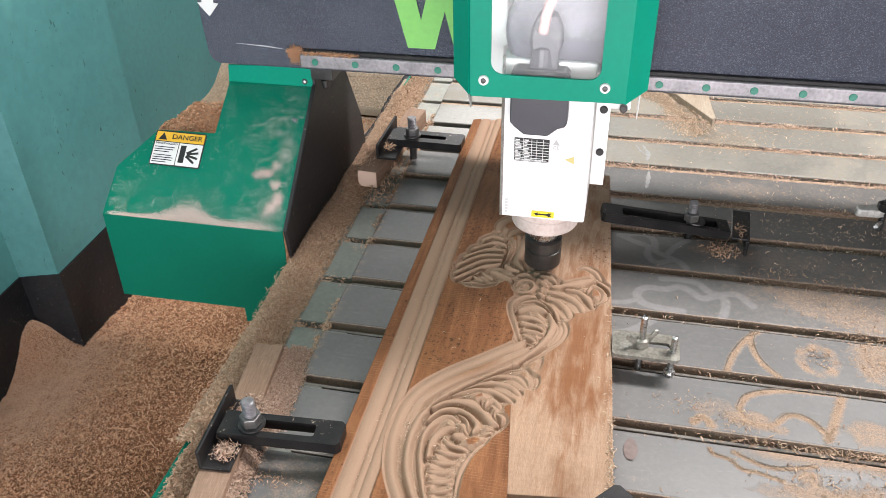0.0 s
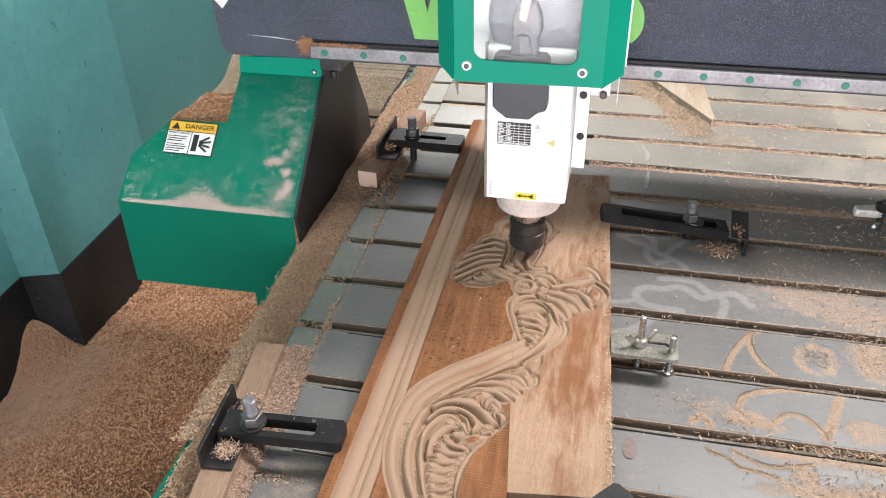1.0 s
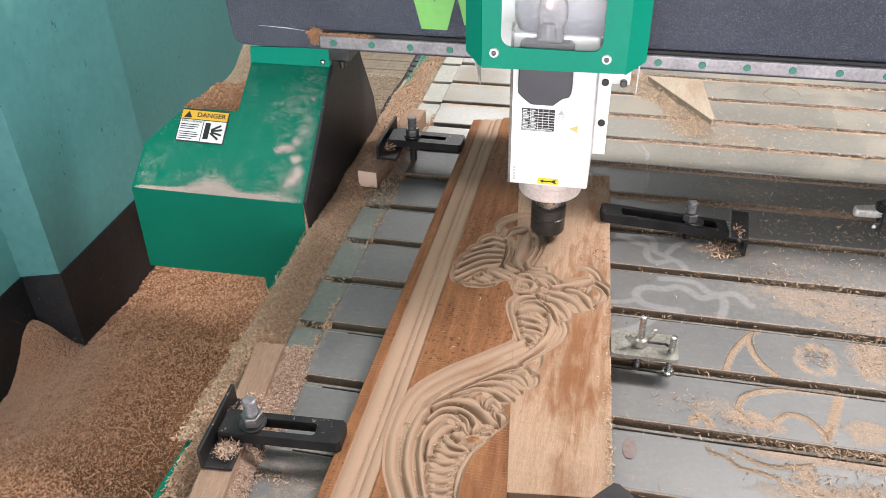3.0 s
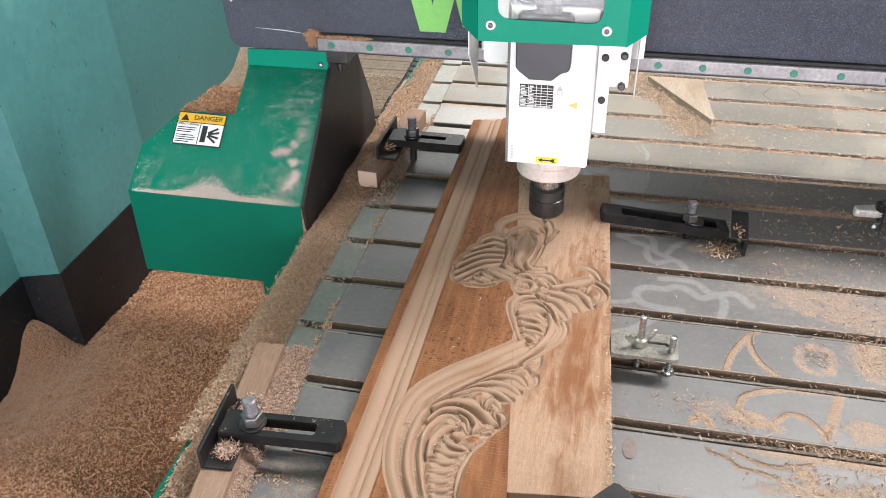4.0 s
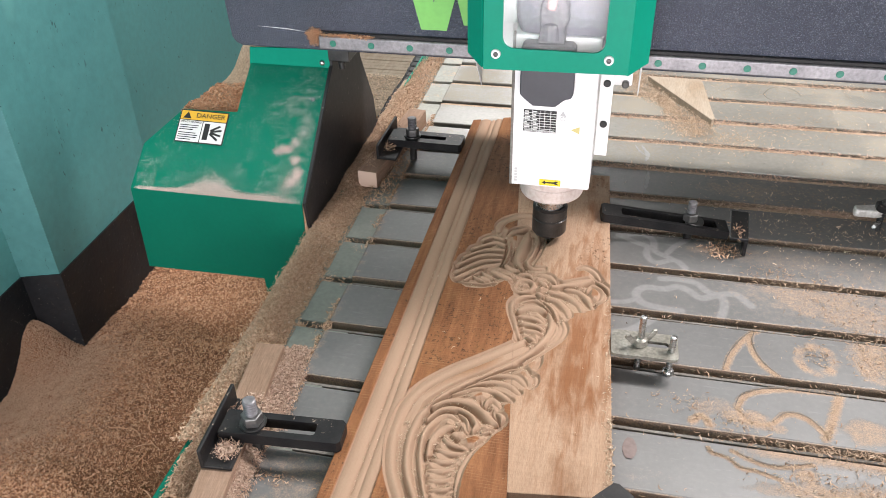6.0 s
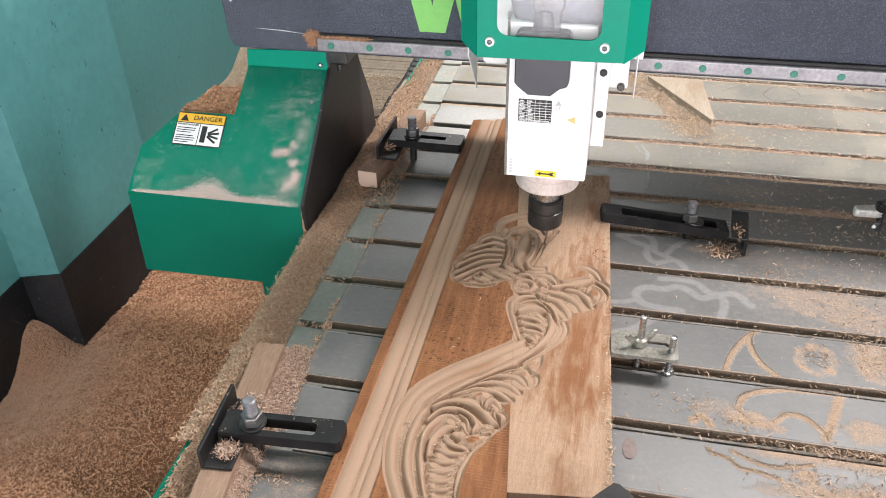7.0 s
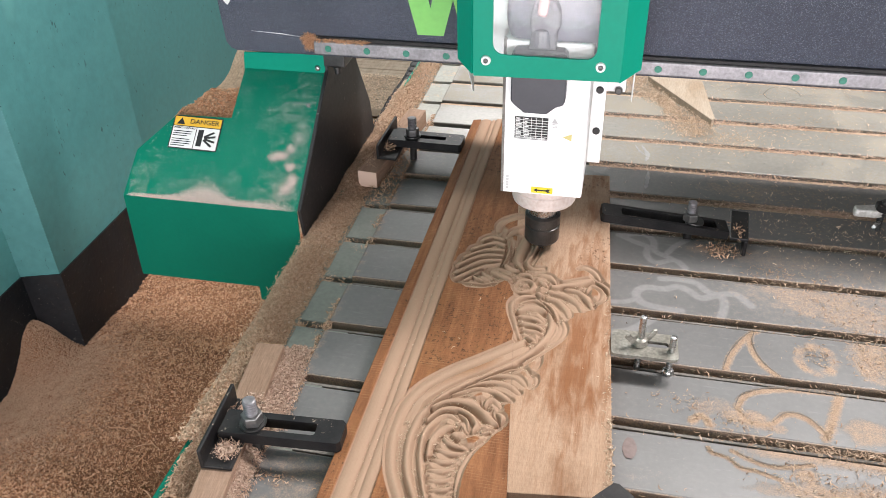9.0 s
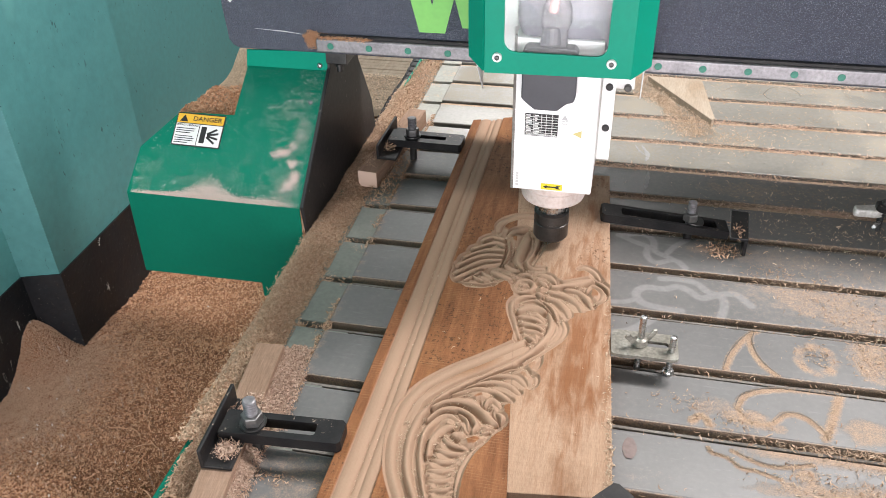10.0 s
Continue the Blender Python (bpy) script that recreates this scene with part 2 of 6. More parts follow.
WHITE = surface("white_enamel", (0.82, 0.82, 0.82), (0.86, 0.86, 0.86), 6, 150, 0.35, 0, 0.05, 0.0002, 0.03)
WHITE_PLATE = surface("white_plate", (0.78, 0.78, 0.77), (0.84, 0.84, 0.83), 20, 150, 0.4, 0, 0.1, 0.0002, 0.06)
SHIELD = surface("pale_shield", (0.70, 0.71, 0.71), (0.78, 0.79, 0.79), 20, 200, 0.35, 0.0, 0.1, 0.0002, 0.1)
SHROUD = surface("grey_shroud", (0.060, 0.064, 0.082), (0.085, 0.090, 0.112), 12, 200, 0.45, 0, 0.1, 0.0002, 0.1)
GREY_CAP = surface("grey_plastic", (0.042, 0.043, 0.052), (0.052, 0.053, 0.063), 20, 300, 0.5, 0, 0.2, 0.0002, 0.1)
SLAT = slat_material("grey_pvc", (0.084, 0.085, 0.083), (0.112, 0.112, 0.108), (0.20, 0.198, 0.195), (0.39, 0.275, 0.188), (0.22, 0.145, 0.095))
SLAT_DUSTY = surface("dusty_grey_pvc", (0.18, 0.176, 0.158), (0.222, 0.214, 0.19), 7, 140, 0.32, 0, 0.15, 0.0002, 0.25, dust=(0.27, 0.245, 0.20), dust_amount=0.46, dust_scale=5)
PLATE = surface("pale_bed_plate", (0.140, 0.156, 0.136), (0.185, 0.198, 0.172), 12, 160, 0.5, 0, 0.2, 0.0003, 0.25, dust=DUST, dust_amount=0.12, dust_scale=25)
# More dust, and a base lightened for the daylight on the far plates.
PLATE_DUSTY_LIT = surface("dusty_lit_bed_plate", (0.27, 0.275, 0.24), (0.33, 0.33, 0.29), 12, 160, 0.5, 0, 0.2, 0.0003, 0.25, dust=DUST, dust_amount=0.25, dust_scale=25)
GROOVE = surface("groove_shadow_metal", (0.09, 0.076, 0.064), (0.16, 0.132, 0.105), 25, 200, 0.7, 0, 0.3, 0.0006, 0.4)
TRACK = surface("aluminium_track", (0.13, 0.118, 0.104), (0.20, 0.186, 0.168), 30, 250, 0.65, 0.0, 0.2, 0.0002, 0.4, gloss=0.3)
CHIP_FLOOR = chip_material("floor_chips", [(0.0, (0.38, 0.18, 0.092)), (0.3, (0.56, 0.305, 0.172)), (0.75, (0.66, 0.395, 0.238)), (1.0, (0.74, 0.50, 0.325))])
CHIP_PALE = chip_material("edge_chips", [(0.0, (0.30, 0.18, 0.108)), (0.45, (0.475, 0.315, 0.208)), (1.0, (0.625, 0.455, 0.325))])
CHIP_PINK = chip_material("pink_dust", [(0.0, (0.50, 0.42, 0.37)), (0.5, (0.66, 0.58, 0.52)), (1.0, (0.80, 0.74, 0.68))])
CHIP_BED = chip_material("bed_chips", [(0.0, (0.24, 0.15, 0.098)), (0.45, (0.36, 0.245, 0.165)), (1.0, (0.49, 0.36, 0.26))])
CHIP_MAT = chip_material("fine_sawdust", [(0.0, (0.24, 0.165, 0.105)), (0.5, (0.36, 0.26, 0.175)), (1.0, (0.50, 0.385, 0.275))])
CHIP_GROOVE = chip_material("groove_chips", [(0.0, (0.33, 0.215, 0.155)), (0.5, (0.46, 0.32, 0.24)), (1.0, (0.58, 0.44, 0.345))])
CHIP_CRUMB = chip_material("board_crumbs", [(0.0, (0.36, 0.255, 0.17)), (0.5, (0.46, 0.345, 0.24)), (1.0, (0.60, 0.48, 0.36))])
CHIP_FINE = chip_material("fine_floor_dust", [(0.0, (0.48, 0.30, 0.195)), (1.0, (0.60, 0.40, 0.275))])
# Chips lightened to carry the daylight on the far floor and far slats.
CHIP_LIT = chip_material("lit_shavings", [(0.0, (0.46, 0.33, 0.23)), (0.5, (0.58, 0.44, 0.32)), (1.0, (0.72, 0.58, 0.44))])
ALLOY = surface("worn_alloy", (0.42, 0.41, 0.38), (0.62, 0.61, 0.58), 50, 260, 0.4, 0.25, 0.2, 0.0003, 0.4)
# Darker than the flakes on it: the shade in their gaps is coloured in.
HEAP = surface("chip_bed", (0.22, 0.100, 0.050), (0.31, 0.155, 0.082), 5, 170, 0.9, 0, 0.9, 0.006, 0.6)
DUST_BED = surface("dust_bed", (0.36, 0.255, 0.17), (0.44, 0.325, 0.23), 14, 240, 0.9, 0, 0.8, 0.003, 0.5)
RED_WOOD = wood("red_brown_wood", (0.125, 0.047, 0.018), (0.198, 0.082, 0.034), (0.272, 0.122, 0.054), "y", 24, 0.75, (0.225, 0.105, 0.040), 0.75, 82.0, (0.375, 0.252, 0.172), 0.2)
PALE_WOOD = wood("pale_plank_wood", (0.345, 0.222, 0.145), (0.368, 0.242, 0.162), (0.385, 0.26, 0.176), "y", 26, 0.75, (0.16, 0.065, 0.024), 0.4, 0, (0.375, 0.252, 0.172), 0.84, (0.19, 0.070, 0.022))
STRIP_WOOD = wood("strip_wood", (0.215, 0.135, 0.092), (0.27, 0.178, 0.124), (0.325, 0.222, 0.16), "y", 12, 0.75, (0.15, 0.082, 0.05), 0.6)
OFFCUT_WOOD = wood("offcut_wood", (0.29, 0.235, 0.175), (0.335, 0.275, 0.21), (0.38, 0.32, 0.25), "y", 20, 0.7, (0.26, 0.17, 0.10), 0.4)
YELLOW = plain("yellow_label", (0.72, 0.62, 0.03), 0.45)
AMBER = plain("amber_label", (0.72, 0.42, 0.03), 0.45)
INK = plain("black_ink", (0.012, 0.012, 0.012), 0.5)
INK_GREY = plain("grey_ink", (0.42, 0.42, 0.42), 0.5)
PAPER = plain("white_label", (0.72, 0.73, 0.72), 0.5)
LIME = surface("lime_lettering", (0.17, 0.48, 0.10), (0.20, 0.52, 0.12), 9, 100, 0.5, 0, 0.1, 0.0003, 0.1)
HOSE = plain("pink_hose", (0.50, 0.30, 0.29), 0.4)
STAIN = surface("pinkish_stain", (0.145, 0.108, 0.098), (0.17, 0.128, 0.118), 30, 200, 0.6, 0, 0.1, 0.0002, 0.3)
SMEAR = surface("white_smear", (0.24, 0.24, 0.235), (0.31, 0.31, 0.305), 60, 200, 0.6, 0, 0.1, 0.0002, 0.3)
DOT = surface("green_plug", (0.02, 0.16, 0.11), (0.03, 0.2, 0.14), 60, 300, 0.4, 0, 0.1, 0.0002, 0.2)
PLASTER = surface("grey_plaster", (0.13, 0.125, 0.12), (0.17, 0.165, 0.155), 2, 40, 0.8, 0, 0.1, 0.001, 0.1)
CEIL = surface("ceiling_paint", (0.60, 0.60, 0.60), (0.68, 0.68, 0.675), 2, 40, 0.8, 0, 0.1, 0.001, 0.1)
CONCRETE = surface("concrete", (0.28, 0.27, 0.25), (0.36, 0.35, 0.33), 3, 60, 0.8, 0, 0.3, 0.002, 0.3)
GLASS, gn, gl, gp = nodes_of("clear_acrylic")
gp.inputs["Transmission Weight"].default_value, gp.inputs["Roughness"].default_value, gp.inputs["IOR"].default_value = 0.955, 0.10, 1.27
gp.inputs["Base Color"].default_value = (0.97, 0.98, 0.98, 1)
gp.inputs["Specular IOR Level"].default_value = 0.5


# ---- building helpers ----
def finish(ob, material, smooth=False, parent=None):
    if material is not None:
        ob.data.materials.append(material)
    if smooth:
        ob.data.polygons.foreach_set("use_smooth", [True] * len(ob.data.polygons))
    if parent is not None:
        ob.parent = parent
    return ob


def part(name, bm, material, parent=None, label="", smooth=False):
    me = bpy.data.meshes.new(name)
    bm.normal_update()
    bm.to_mesh(me)
    bm.free()
    ob = finish(new(name, me), material, smooth, parent)
    return tagged(ob, label) if label else ob


def thing(name, label, category, group="", kind="", m=None):
    ob = new(name)
    ob.empty_display_size = 0.05
    if m is not None:
        ob.matrix_basis = m
    return tagged(ob, label, category, group, kind)


def box(x0, x1, y0, y1, z0, z1, bevel=0.0015, seg=2, bm=None):
    out = bmesh.new()
    bmesh.ops.create_cube(out, size=1, matrix=Matrix.Translation(((x0 + x1) / 2, (y0 + y1) / 2, (z0 + z1) / 2)) @ Matrix.Diagonal((x1 - x0, y1 - y0, z1 - z0, 1)))
    if bevel:
        bmesh.ops.bevel(out, geom=out.edges[:], offset=bevel, segments=seg, affect="EDGES", profile=0.5)
    return merge(bm, out)


def merge(bm, other):
    if bm is None:
        return other
    me = bpy.data.meshes.new("tmp")
    other.to_mesh(me)
    other.free()
    bm.from_mesh(me)
    bpy.data.meshes.remove(me)
    return bm


def turned(bm, m):
    bmesh.ops.transform(bm, matrix=m, verts=bm.verts[:])
    return bm


def prism(outline, depth, m=None, bevel=0.0, seg=2, hole=None):
    """An outline in the xy plane given thickness along z (0 to depth), with an optional hole, then placed by m."""
    bm = bmesh.new()
    loops = [outline] + ([hole] if hole else [])
    edges = []
    for loop in loops:
        vs = [bm.verts.new((x, y, 0)) for x, y in loop]
        edges += [bm.edges.new((vs[i], vs[(i + 1) % len(vs)])) for i in range(len(vs))]
    if hole:
        bmesh.ops.triangle_fill(bm, use_beauty=True, use_dissolve=False, edges=edges)
    else:
        bm.faces.new(bm.verts[:])
    faces = bm.faces[:]
    out = bmesh.ops.extrude_face_region(bm, geom=faces)
    bmesh.ops.translate(bm, vec=(0, 0, depth), verts=[v for v in out["geom"] if isinstance(v, bmesh.types.BMVert)])
    bmesh.ops.recalc_face_normals(bm, faces=bm.faces[:])
    if bevel:
        sharp = [e for e in bm.edges if len(e.link_faces) == 2 and e.calc_face_angle(0) > 0.6]
        bmesh.ops.bevel(bm, geom=sharp, offset=bevel, segments=seg, affect="EDGES", profile=0.5)
    if m is not None:
        bmesh.ops.transform(bm, matrix=m, verts=bm.verts[:])
    return bm


def lathe(profile, steps=40, m=None):
    """A profile of (radius, z) turned round z."""
    bm = bmesh.new()
    rings = []
    for r, z in profile:
        rings.append([bm.verts.new((r * math.cos(2 * math.pi * i / steps), r * math.sin(2 * math.pi * i / steps), z)) for i in range(steps)] if r > 1e-6 else [bm.verts.new((0, 0, z))])
    for a, b in zip(rings, rings[1:]):
        for i in range(steps):
            j = (i + 1) % steps
            if len(a) == 1 and len(b) > 1:
                bm.faces.new((a[0], b[j], b[i]))
            elif len(b) == 1 and len(a) > 1:
                bm.faces.new((a[i], a[j], b[0]))
            elif len(a) > 1:
                bm.faces.new((a[i], a[j], b[j], b[i]))
    bmesh.ops.recalc_face_normals(bm, faces=bm.faces[:])
    if m is not None:
        bmesh.ops.transform(bm, matrix=m, verts=bm.verts[:])
    return bm


def rounded(w, h, r, n=5, cx=0.0, cy=0.0):
    pts = []
    for sx, sy, a0 in ((1, 1, 0), (-1, 1, 90), (-1, -1, 180), (1, -1, 270)):
        for i in range(n + 1):
            a = radians(a0 + 90 * i / n)
            pts.append((cx + sx * (w / 2 - r) + r * math.cos(a), cy + sy * (h / 2 - r) + r * math.sin(a)))
    return pts


def smooth_line(pts, per=8):
    """A Catmull-Rom curve through the points."""
    p = np.array([pts[0], *pts, pts[-1]], float)
    out = []
    for i in range(1, len(p) - 2):
        for k in range(per):
            t = k / per
            a, b, c, d = p[i - 1:i + 3]
            out.append(0.5 * (2 * b + (c - a) * t + (2 * a - 5 * b + 4 * c - d) * t * t + (3 * b - a - 3 * c + d) * t ** 3))
    return np.array([*out, p[-2]])


def tube(pts, r, steps=8, bm=None):
    """A round bar along 3D points."""
    out = bmesh.new()
    pts = [Vector(p) for p in pts]
    rings = []
    for i, p in enumerate(pts):
        d = (pts[min(i + 1, len(pts) - 1)] - pts[max(i - 1, 0)]).normalized()
        q = d.to_track_quat("Z", "Y")
        rings.append([out.verts.new(p + q @ Vector((r * math.cos(2 * math.pi * k / steps), r * math.sin(2 * math.pi * k / steps), 0))) for k in range(steps)])
    for a, b in zip(rings, rings[1:]):
        for k in range(steps):
            out.faces.new((a[k], a[(k + 1) % steps], b[(k + 1) % steps], b[k]))
    out.faces.new(rings[0][::-1]), out.faces.new(rings[-1])
    return merge(bm, out)


def sheet(x0, x1, y0, y1, nx, ny, height):
    """A grid mesh whose z comes from height(X, Y) on arrays."""
    X, Y = np.meshgrid(np.linspace(x0, x1, nx), np.linspace(y0, y1, ny))
    return grid_mesh(X, Y, height(X, Y))


def grid_mesh(X, Y, Z, name="sheet"):
    ny, nx = X.shape
    co = np.stack([X, Y, Z], -1).reshape(-1, 3)
    i = (np.arange(ny - 1)[:, None] * nx + np.arange(nx - 1)[None]).reshape(-1)
    faces = np.stack([i, i + 1, i + nx + 1, i + nx], -1)
    me = bpy.data.meshes.new(name)
    me.from_pydata(co.tolist(), [], faces.tolist())
    return me


def waves(X, Y, seed, cells, amp):
    """Smooth random relief: a sum of a few dozen waves."""
    rng = np.random.default_rng(seed)
    out = np.zeros_like(X)
    for _ in range(18):
        a, k, ph = rng.uniform(0, 2 * math.pi), cells * rng.uniform(0.5, 2.0), rng.uniform(0, 2 * math.pi)
        out += np.sin(2 * math.pi * k * (X * math.cos(a) + Y * math.sin(a)) + ph)
    return amp * out / 6


def flakes(name, P, length, material, seed, tilt=0.5, width=0.3, curl=1.2, steps=2):
    """Curled wood shavings, one little tapered, bent and twisted strip at each place of P."""
    rng = np.random.default_rng(seed)
    n = len(P)
    L = length[0] + (length[1] - length[0]) * rng.uniform(0, 1, n) ** 1.4
    W = L * rng.uniform(width * 0.6, width * 1.3, n)
    C, B, T = rng.uniform(-curl, curl, n), rng.uniform(-curl, curl, n) * 0.6, rng.uniform(-1, 1, n) * (steps > 2)
    yaw, pit, rol = rng.uniform(0, 2 * math.pi, n), rng.normal(0, tilt, n), rng.normal(0, tilt, n)
    cy, sy, cp, sp, cr, sr = np.cos(yaw), np.sin(yaw), np.cos(pit), np.sin(pit), np.cos(rol), np.sin(rol)
    u = np.stack([cy * cp, sy * cp, sp], -1)
    v = np.stack([-sy * cr + cy * sp * sr, cy * cr + sy * sp * sr, -cp * sr], -1)
    w = np.cross(u, v)
    verts = []
    for s in np.linspace(-0.5, 0.5, steps + 1):
        bend = L * 0.5 * (0.25 - s * s)
        off = u * (L * s * np.cos(C * s * 0.5))[:, None] + w * (bend * C)[:, None] + v * (bend * B)[:, None]
        wide = W / 2 * (1 - (1.3 if steps > 2 else 0.5) * s * s)
        side = v * (wide * np.cos(T * s))[:, None] + w * (wide * np.sin(T * s))[:, None]
        verts += [P + off + side, P + off - side]
    co = np.stack(verts, 1).reshape(-1, 3)
    b = (np.arange(n) * 2 * (steps + 1))[:, None]
    faces = np.concatenate([b + [2 * k, 2 * k + 1, 2 * k + 3, 2 * k + 2] for k in range(steps)], 1).reshape(-1, 4)
    me = bpy.data.meshes.new(name)
    me.from_pydata(co.tolist(), [], faces.tolist())
    return finish(new(name, me), material)


def text_mesh(words, size, depth=0.0004):
    c = bpy.data.curves.new("words", "FONT")
    c.body, c.size, c.extrude, c.align_x, c.align_y = words, size, depth, "CENTER", "CENTER"
    ob = bpy.data.objects.new("words", c)
    scene.collection.objects.link(ob)
    bpy.context.view_layer.update()
    me = bpy.data.meshes.new_from_object(ob.evaluated_get(bpy.context.evaluated_depsgraph_get()))
    bpy.data.objects.remove(ob)
    return me


def lettering(name, words, size, m, material, parent):
    ob = new(name, text_mesh(words, size))
    ob.matrix_basis = m
    return finish(ob, material, parent=parent)


# ---- the room ----
def profile_wall(name, path, z0, z1, out, material, label, thick=0.02):
    """A wall that follows a plan line, with thickness to the side given by out."""
    bm = bmesh.new()
    rows = [[(x, y, z) for x, y in path] for z in (z0, z1)]
    back = [[(x + out[0] * thick, y + out[1] * thick, z) for x, y in path] for z in (z0, z1)]
    a, b, c, d = ([bm.verts.new(p) for p in r] for r in (*rows, *back))
    for i in range(len(path) - 1):
        bm.faces.new((a[i], a[i + 1], b[i + 1], b[i]))
        bm.faces.new((c[i + 1], c[i], d[i], d[i + 1]))
        bm.faces.new((b[i], b[i + 1], d[i + 1], d[i]))
    bm.faces.new((a[0], b[0], d[0], c[0])), bm.faces.new((a[-1], c[-1], d[-1], b[-1]))
    bmesh.ops.recalc_face_normals(bm, faces=bm.faces[:])
    return tagged(part(name, bm, material), label, "wall", kind="structure")


BACK, FRONT = -1.166, -1.0914
line = [(BACK, -1.8)]
for r0, r1 in ((-0.62, -0.22), (0.28, 0.68), (1.182, 1.572), (2.62, 3.01), (3.52, 3.91)):
    line += [(BACK, r0 - 0.025), (FRONT, r0), (FRONT, r1), (BACK, r1 + 0.025)]
line += [(BACK, 4.6)]
profile_wall("wall_west", line, -0.30, 2.2, (-1, 0), TEAL, "ribbed workshop wall in scuffed teal paint")
band = [(x + 0.004, y - (0.002 if i % 4 in (1, 2) else 0)) for i, (x, y) in enumerate(line)]
profile_wall("baseboard", band, -0.80, -0.30, (-1, 0), BLACK_BAND, "black painted band along the foot of the wall", 0.024)
for nm, b in (("wall_north", (-1.3, 3.4, 4.6, 4.7)), ("wall_south", (-1.3, 3.4, -1.9, -1.8)), ("wall_east", (3.3, 3.4, -1.8, 4.6))):
    tagged(part(nm, box(b[0], b[1], b[2], b[3], -0.8, 2.2, 0), PLASTER), "plain grey plastered workshop wall", "wall", kind="structure")
tagged(part("ceiling", box(-1.3, 3.4, -1.9, 4.7, 2.2, 2.3, 0), CEIL), "pale workshop ceiling", "ceiling", kind="structure")
tagged(part("floor", box(-1.3, 3.4, -1.9, 4.7, -0.9, -0.8, 0), CONCRETE), "concrete floor under the shavings", "floor", kind="structure")


def heap_height(X, Y):
    near_bed = np.clip((X + 0.75) / 0.33, 0, 1)
    at_wall = np.clip((-0.98 - X) / 0.25, 0, 1)
    front = np.clip((1.15 - Y) / 0.5, 0, 1)
    corner = 0.10 * np.exp(-((X + 1.165) / 0.05) ** 2 - ((Y - 1.13) / 0.07) ** 2)
    hollow = -0.19 * np.exp(-((X + 0.70) / 0.14) ** 2 - ((Y - 0.91) / 0.14) ** 2) - 0.03 * np.exp(-((X + 0.80) / 0.10) ** 2 - ((Y - 1.30) / 0.05) ** 2)
    return -0.503 + hollow + corner + 0.02 * at_wall * front - 0.06 * near_bed - 0.03 * front * (1 - at_wall) + waves(X, Y, 3, 2.0, 0.007) + waves(X, Y, 4, 9, 0.004) + waves(X, Y, 5, 26, 0.0022)


heap = finish(new("wood_shavings", sheet(-1.165, -0.38, 0.2, 4.4, 150, 600, heap_height)), HEAP, True)
tagged(heap, "deep drift of reddish wood shavings on the floor", "wood shavings", kind="stuff")
rng = np.random.default_rng(11)
n = 210000
fx, fy = rng.uniform(-1.16, -0.42, n), 0.45 + 1.95 * rng.uniform(0, 1, n) ** 1.15
keep = rng.uniform(0, 1, n) > 1.1 * np.exp(-((fx + 1.16) / 0.19) ** 4 - ((fy - 1.06) / 0.21) ** 4)
fx, fy = fx[keep], fy[keep]
n = len(fx)
fp = np.stack([fx, fy, heap_height(fx, fy) + rng.uniform(-0.001, 0.006, n)], -1)
tagged(flakes("loose_shavings", fp, (0.0034, 0.0074), CHIP_FLOOR, 12, 0.50, 0.36, 2.2), "loose curled reddish wood shavings on the floor", "wood shavings", kind="stuff")

fx, fy = -1.163 + np.abs(rng.normal(0, 0.115, 70000)), rng.normal(1.05, 0.13, 70000)
fp = np.stack([fx, fy, heap_height(fx, fy) + rng.uniform(0.0, 0.004, 70000)], -1)
tagged(flakes("fine_dust", fp, (0.0012, 0.0032), CHIP_FINE, 13, 0.3, 0.6), "fine tan dust drifted against the foot of the wall", "sawdust", kind="stuff")

fx, fy = rng.uniform(-1.08, -0.44, 40000), rng.uniform(1.70, 2.7, 40000)
fp = np.stack([fx, fy, np.where((fx > -0.98) & (fx < -0.52) & (fy > 2.42), -0.468, heap_height(fx, fy)) + rng.uniform(0.002, 0.006, 40000)], -1)
tagged(flakes("pale_shavings", fp, (0.004, 0.008), CHIP_LIT, 14, 0.3, 0.4), "shavings on the floor behind the gantry leg, coloured as sunlit", "wood shavings", kind="stuff")

fx, fy = rng.normal(-0.82, 0.07, 90), rng.normal(0.97, 0.05, 90)
fp = np.stack([fx, fy, heap_height(fx, fy) + rng.uniform(0.003, 0.010, 90)], -1)
tagged(flakes("long_shavings", fp, (0.018, 0.055), CHIP_FLOOR, 15, 0.25, 0.05, 2.2, 6), "long thin curled shavings in a hollow of the drift", "wood shavings", kind="stuff")
deck = thing("slatted_deck", "dusty pale slatted board lying on the floor behind the gantry", "slatted board")
for k in range(26):
    part("slat", box(-0.98, -0.52, 2.42 + 0.029 * k, 2.4455 + 0.029 * k, -0.495, -0.470 - 0.001 * (k % 3), 0.002, 1), OFFCUT_WOOD, deck)

# ---- the bed of the router ----
PITCH, FIRST, SLAT_X0, PLATE_X0, BED_X0, BED_X1 = 0.1025, 0.5935, -0.341, -0.383, -0.434, 0.95
bed = thing("router_bed", "grey slatted router bed with sawdust in its grooves", "machine bed")
part("frame", box(BED_X0 + 0.004, BED_X1, 0.05, 2.45, -0.16, -0.016, 0.003), GROOVE, bed, "dark bed frame")
part("edge_rail", box(BED_X0, BED_X0 + 0.012, 0.05, 2.45, -0.16, -0.004, 0.002), GREEN_SHADED, bed, "green painted side rail")
part("edge_trim", box(BED_X0 - 0.004, BED_X0 - 0.0005, 1.56, 2.45, -0.05, -0.002, 0.001), GREEN, bed, "green edge trim")
part("edge_shelf", box(BED_X0 + 0.012, PLATE_X0 - 0.001, 0.05, 2.45, -0.018, -0.010, 0.001), PLATE, bed)
